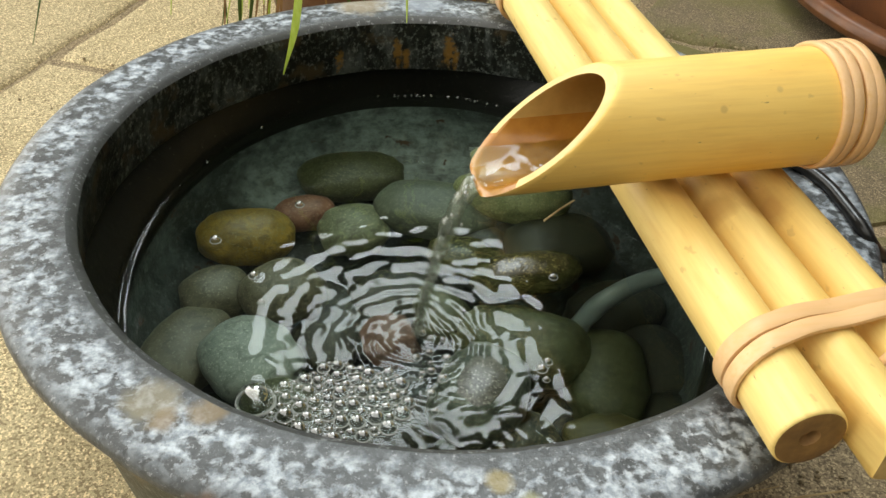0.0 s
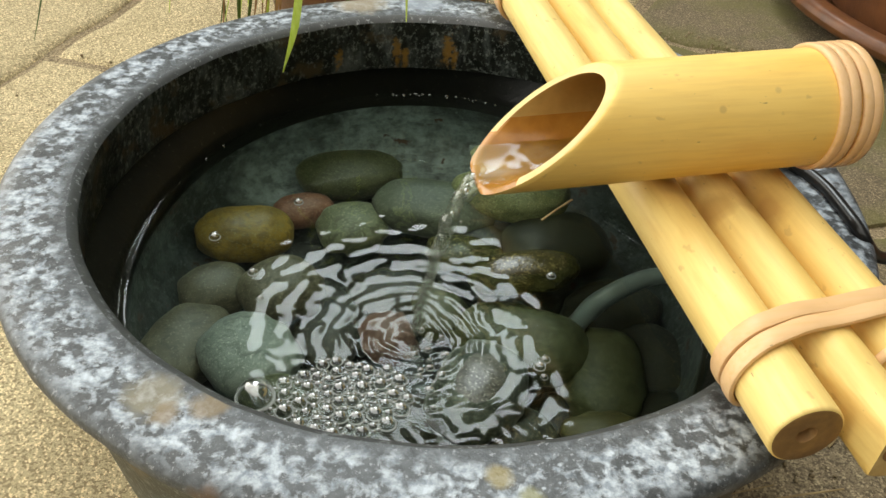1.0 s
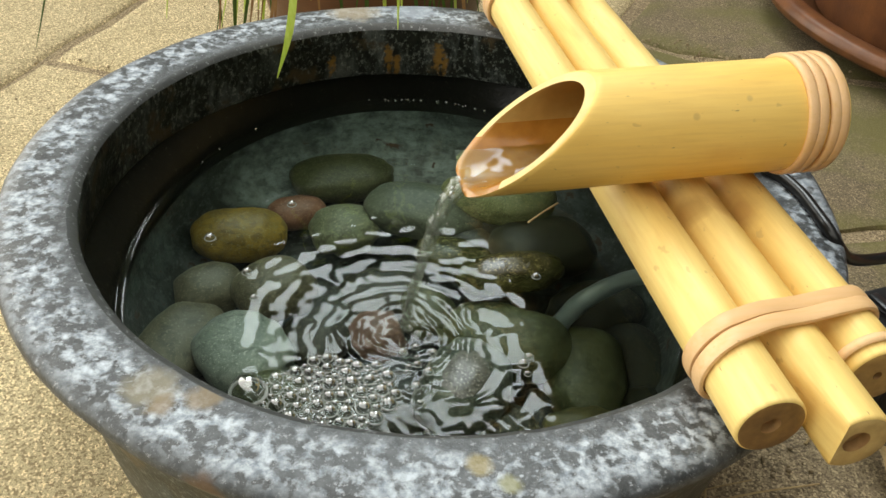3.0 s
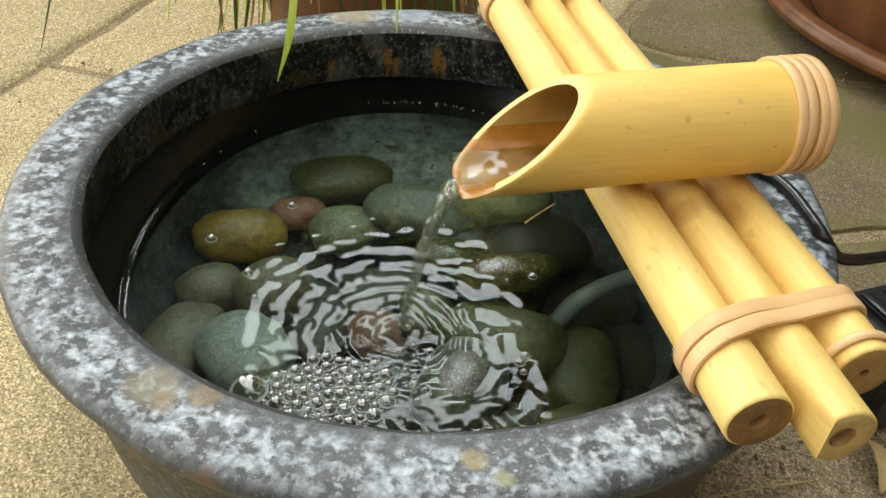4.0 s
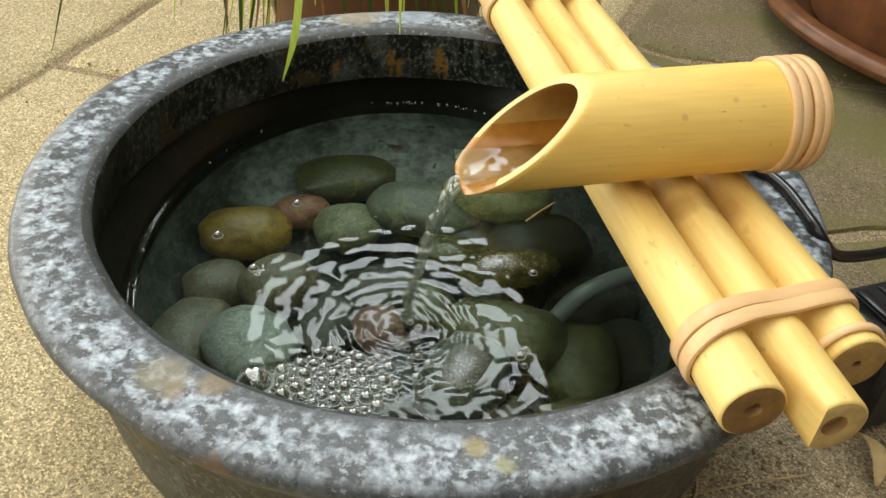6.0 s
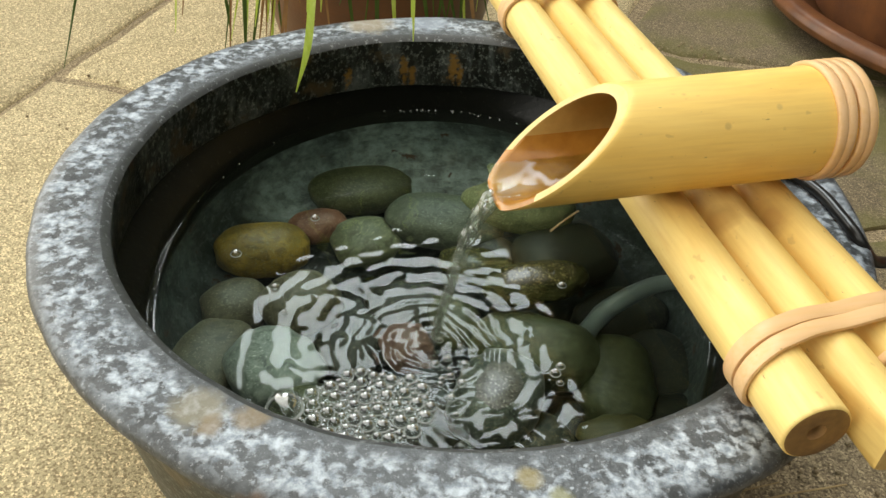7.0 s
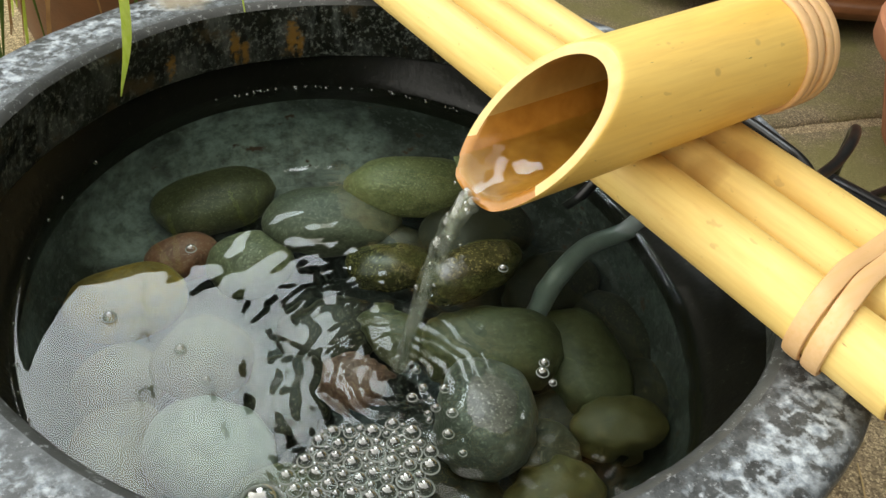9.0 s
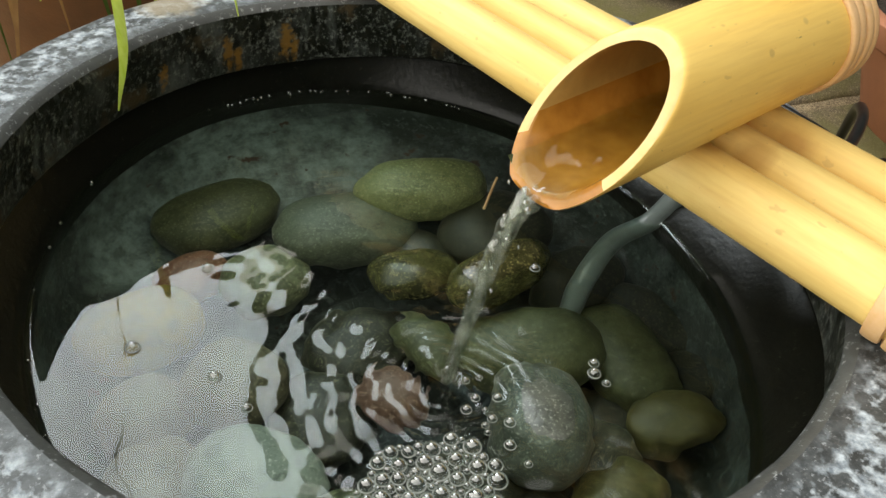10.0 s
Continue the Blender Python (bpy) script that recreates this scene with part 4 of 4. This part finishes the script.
def blade(parent, points, width, material, label=""):
    """A strap leaf: a creased ribbon with some thickness that narrows to its tip."""
    bm = bmesh.new()
    pts = arc(points, 26)
    rows = []
    for i, p in enumerate(pts):
        f = i / 26
        d = (pts[min(i + 1, 26)] - pts[max(i - 1, 0)]).normalized()
        side = d.cross(Vector((0.15, -1, 0.35))).normalized()
        nrm = side.cross(d).normalized()
        w = width * 0.5 * min(1, 0.55 + f * 2) * (1 - max(0, f - 0.8) / 0.2 * 0.85)
        t = 0.0005
        rows.append([p + side * w, p + nrm * (-w * 0.3 + t), p - side * w, p - nrm * (w * 0.3 + t)])
    rings_to_mesh(bm, rows, True, 0, True)
    return part("leaf", bm, material, parent, label)


crown = PLANT + Vector((0, 0, 0.19))
blade(plant_pot, [crown + Vector((-0.02, -0.03, 0)), (-0.09, 0.86, 0.16), (-0.100, 0.70, 0.13), (-0.108, 0.61, 0.06), (-0.112, 0.578, 0.015), (-0.122, 0.568, -0.021)], 0.0060, LEAF, "bright yellow-green strap leaf")
blade(plant_pot, [crown + Vector((0.0, -0.03, 0)), (-0.03, 0.88, 0.16), (-0.028, 0.76, 0.13), (-0.032, 0.665, 0.07), (-0.031, 0.63, -0.002)], 0.0052, LEAF, "bright yellow-green strap leaf")
rng = random.Random(11)
for k in range(60):
    a = rng.uniform(math.pi * 1.12, math.pi * 1.98)
    d = Vector((math.cos(a), math.sin(a), 0))
    reach = rng.uniform(0.16, 0.25)
    drop = rng.uniform(0.02, 0.16)
    up = rng.uniform(0.05, 0.16)
    tip = crown + d * reach + Vector((rng.uniform(-0.03, 0.03), 0, -drop))
    blade(plant_pot, [crown + d * 0.03, crown + d * reach * 0.45 + Vector((0, 0, up)), crown + d * reach * 0.85 + Vector((0, 0, up * 0.45)), tip],
          rng.uniform(0.0025, 0.007), (LEAF_DARK, LEAF, LEAF_DARK, LEAF_DRY)[k % 4])
for k in range(18):
    a = rng.uniform(math.pi * 1.08, math.pi * 1.42)
    d = Vector((math.cos(a), math.sin(a), 0))
    reach, drop, up = rng.uniform(0.18, 0.27), rng.uniform(0.0, 0.12), rng.uniform(0.03, 0.10)
    blade(plant_pot, [crown + d * 0.03, crown + d * reach * 0.5 + Vector((0, 0, up)), crown + d * reach * 0.88 + Vector((0, 0, up * 0.3)), crown + d * reach + Vector((0, 0, -drop))],
          rng.uniform(0.004, 0.008), LEAF if k % 3 else LEAF_DRY)
blade(plant_pot, [crown + Vector((-0.06, -0.03, 0)), (-0.14, 0.80, 0.27), (-0.185, 0.57, 0.25), (-0.216, 0.47, 0.14), (-0.24, 0.436, 0.057)], 0.0024, LEAF_DARK, "thin dark drooping leaf")


# ---- litter ----
def twig(points, r, material=STRAW, label="dry straw stalk on the dirt"):
    bm = bmesh.new()
    tube(bm, arc(points, 12), r, 6, 0, 1.5)
    return thing("straw", bm, material, label, "straw", group="dry straw on the ground")


rng = random.Random(7)
for k in range(16):
    x, y = rng.uniform(0.19, 0.46), rng.uniform(0.22, 0.42)
    if math.hypot(x - CX, y - CY) < 0.2:
        continue
    a, l = rng.uniform(0, 6.28), rng.uniform(0.02, 0.06)
    d = Vector((math.cos(a), math.sin(a), 0)) * l
    p = Vector((x, y, GROUND - 0.004))
    twig([p - d, p + Vector((0, 0, 0.003)), p + d + Vector((rng.uniform(-0.01, 0.01), 0, 0.001))], rng.uniform(0.0003, 0.0007))
bm = bmesh.new()
rows = []
for i in range(14):
    f = i / 13
    w = 0.006 * math.sin(math.pi * min(0.98, f + 0.05)) ** 0.7
    c = Vector((0.322 + 0.008 * math.sin(f * 3), 0.315 + 0.045 * f, GROUND + 0.004 + 0.008 * math.sin(f * 2.6)))
    rows.append([c + Vector((w, 0, 0.003)), c, c + Vector((-w, 0.001, 0.003)), c + Vector((0, 0, 0.0008))])
rings_to_mesh(bm, rows, True, 0, True)
thing("dry_leaf", bm, STRAW, "curled dry straw-coloured leaf on dirt", "leaf")

twig([(0.074, 0.466, WATER_Z + 0.0012), (0.086, 0.479, WATER_Z + 0.002), (0.099, 0.493, WATER_Z + 0.0015)], 0.0006, STRAW, "dry straw stalk floating on the water")


def bubble_line():
    """Tiny bubbles that cling along the waterline at the far wall."""
    top = base("bubble_line", (0.05, 0.63, WATER_Z), "row of tiny bubbles along the waterline", "foam")
    bm = bmesh.new()
    bmesh.ops.create_uvsphere(bm, u_segments=12, v_segments=8, radius=1)
    me = mesh_of(bm, "bubble", FILM)
    rng = random.Random(3)
    for k in range(46):
        a = rng.uniform(math.radians(45), math.radians(100)) if k < 34 else rng.uniform(math.radians(100), math.radians(250))
        q = 1 - rng.uniform(0.004, 0.02)
        r = rng.uniform(0.0006, 0.0014)
        ob = new("bubble", me)
        ob.parent = top
        ob.matrix_parent_inverse = top.matrix_basis.inverted()
        ob.matrix_basis = Matrix.LocRotScale((-0.012 + 0.188 * q * math.cos(a), 0.424 + 0.225 * q * math.sin(a), WATER_Z + 0.001), None, (r, r, r))


bubble_line()


def gravel():
    """Grit and crumbs on the dirt beside the basin and along the joints of the paving."""
    rng = random.Random(21)
    bm = bmesh.new()
    spots = []
    for k in range(420):
        if k < 260:
            spots.append((rng.uniform(0.14, 0.46), rng.uniform(0.18, 0.44)))
        elif k < 340:
            f = rng.random()
            spots.append((0.27 + 0.30 * f + rng.gauss(0, 0.012), 1.075 - 0.095 * f + rng.gauss(0, 0.014)))
        else:
            spots.append((rng.uniform(-0.55, -0.2), rng.uniform(0.2, 1.1)))
    for x, y in spots:
        if math.hypot(x - CX, y - CY) < 0.19:
            continue
        r = rng.choice((0.0008, 0.0011, 0.0015, 0.0024))
        z = GROUND - 0.004 if y < 0.44 and x > 0.1 else GROUND
        m = Matrix.LocRotScale((x, y, z + r * 0.4), Euler((rng.uniform(0, 3), rng.uniform(0, 3), rng.uniform(0, 3))), (r * rng.uniform(0.7, 1.5), r, r * 0.7))
        bmesh.ops.create_icosphere(bm, subdivisions=1, radius=1, matrix=m)
    return thing("gravel", bm, GRIT, "loose pale grit and crumbs on the ground", "gravel", "stuff", smooth=False)


gravel()

# ---- paving slabs ----
SLABS = [
    ([(-0.05, -1.6), (0.10, 0.30), (-0.14, 0.62), (-0.33, 0.86), (-0.462, 0.905), (-0.492, 0.80), (-0.56, 0.55), (-0.75, 0.0), (-1.2, -1.6)], SAND),
    ([(-2.2, -1.6), (-1.206, -1.6), (-0.756, 0.0), (-0.566, 0.55), (-0.498, 0.802), (-0.468, 0.912), (-0.39, 1.18), (-0.30, 1.6), (-0.30, 3.1), (-2.2, 3.1)], SAND),
    ([(-0.455, 0.914), (-0.33, 0.868), (-0.10, 0.66), (0.06, 0.62), (0.22, 0.93), (0.26, 1.09), (0.28, 1.15), (0.345, 1.28), (0.40, 1.7), (0.40, 3.1), (-0.285, 3.1), (-0.292, 1.6), (-0.382, 1.175)], SAND),
    ([(0.275, 1.085), (0.335, 1.04), (0.56, 0.99), (1.2, 0.90), (2.15, 0.88), (2.15, 3.1), (0.415, 3.1), (0.415, 1.7), (0.36, 1.275), (0.295, 1.14)], SLAB),
    ([(0.23, 0.46), (0.34, 0.62), (0.468, 0.645), (0.70, 0.62), (2.15, 0.60), (2.15, 0.86), (1.2, 0.88), (0.555, 0.97), (0.33, 1.02), (0.265, 1.06), (0.20, 0.80), (0.12, 0.55)], SLAB),
    ([(0.30, 0.42), (0.48, 0.37), (2.15, 0.30), (2.15, 0.585), (0.70, 0.605), (0.470, 0.628), (0.36, 0.608), (0.25, 0.45)], SLAB),
]
for outline, material in SLABS:
    area = sum(a[0] * b[1] - b[0] * a[1] for a, b in zip(outline, outline[1:] + outline[:1]))
    part("slab", slab(outline if area > 0 else outline[::-1], material), material, ground, "sandy buff paving slab" if material == SAND else "grey-green mossy paving slab")
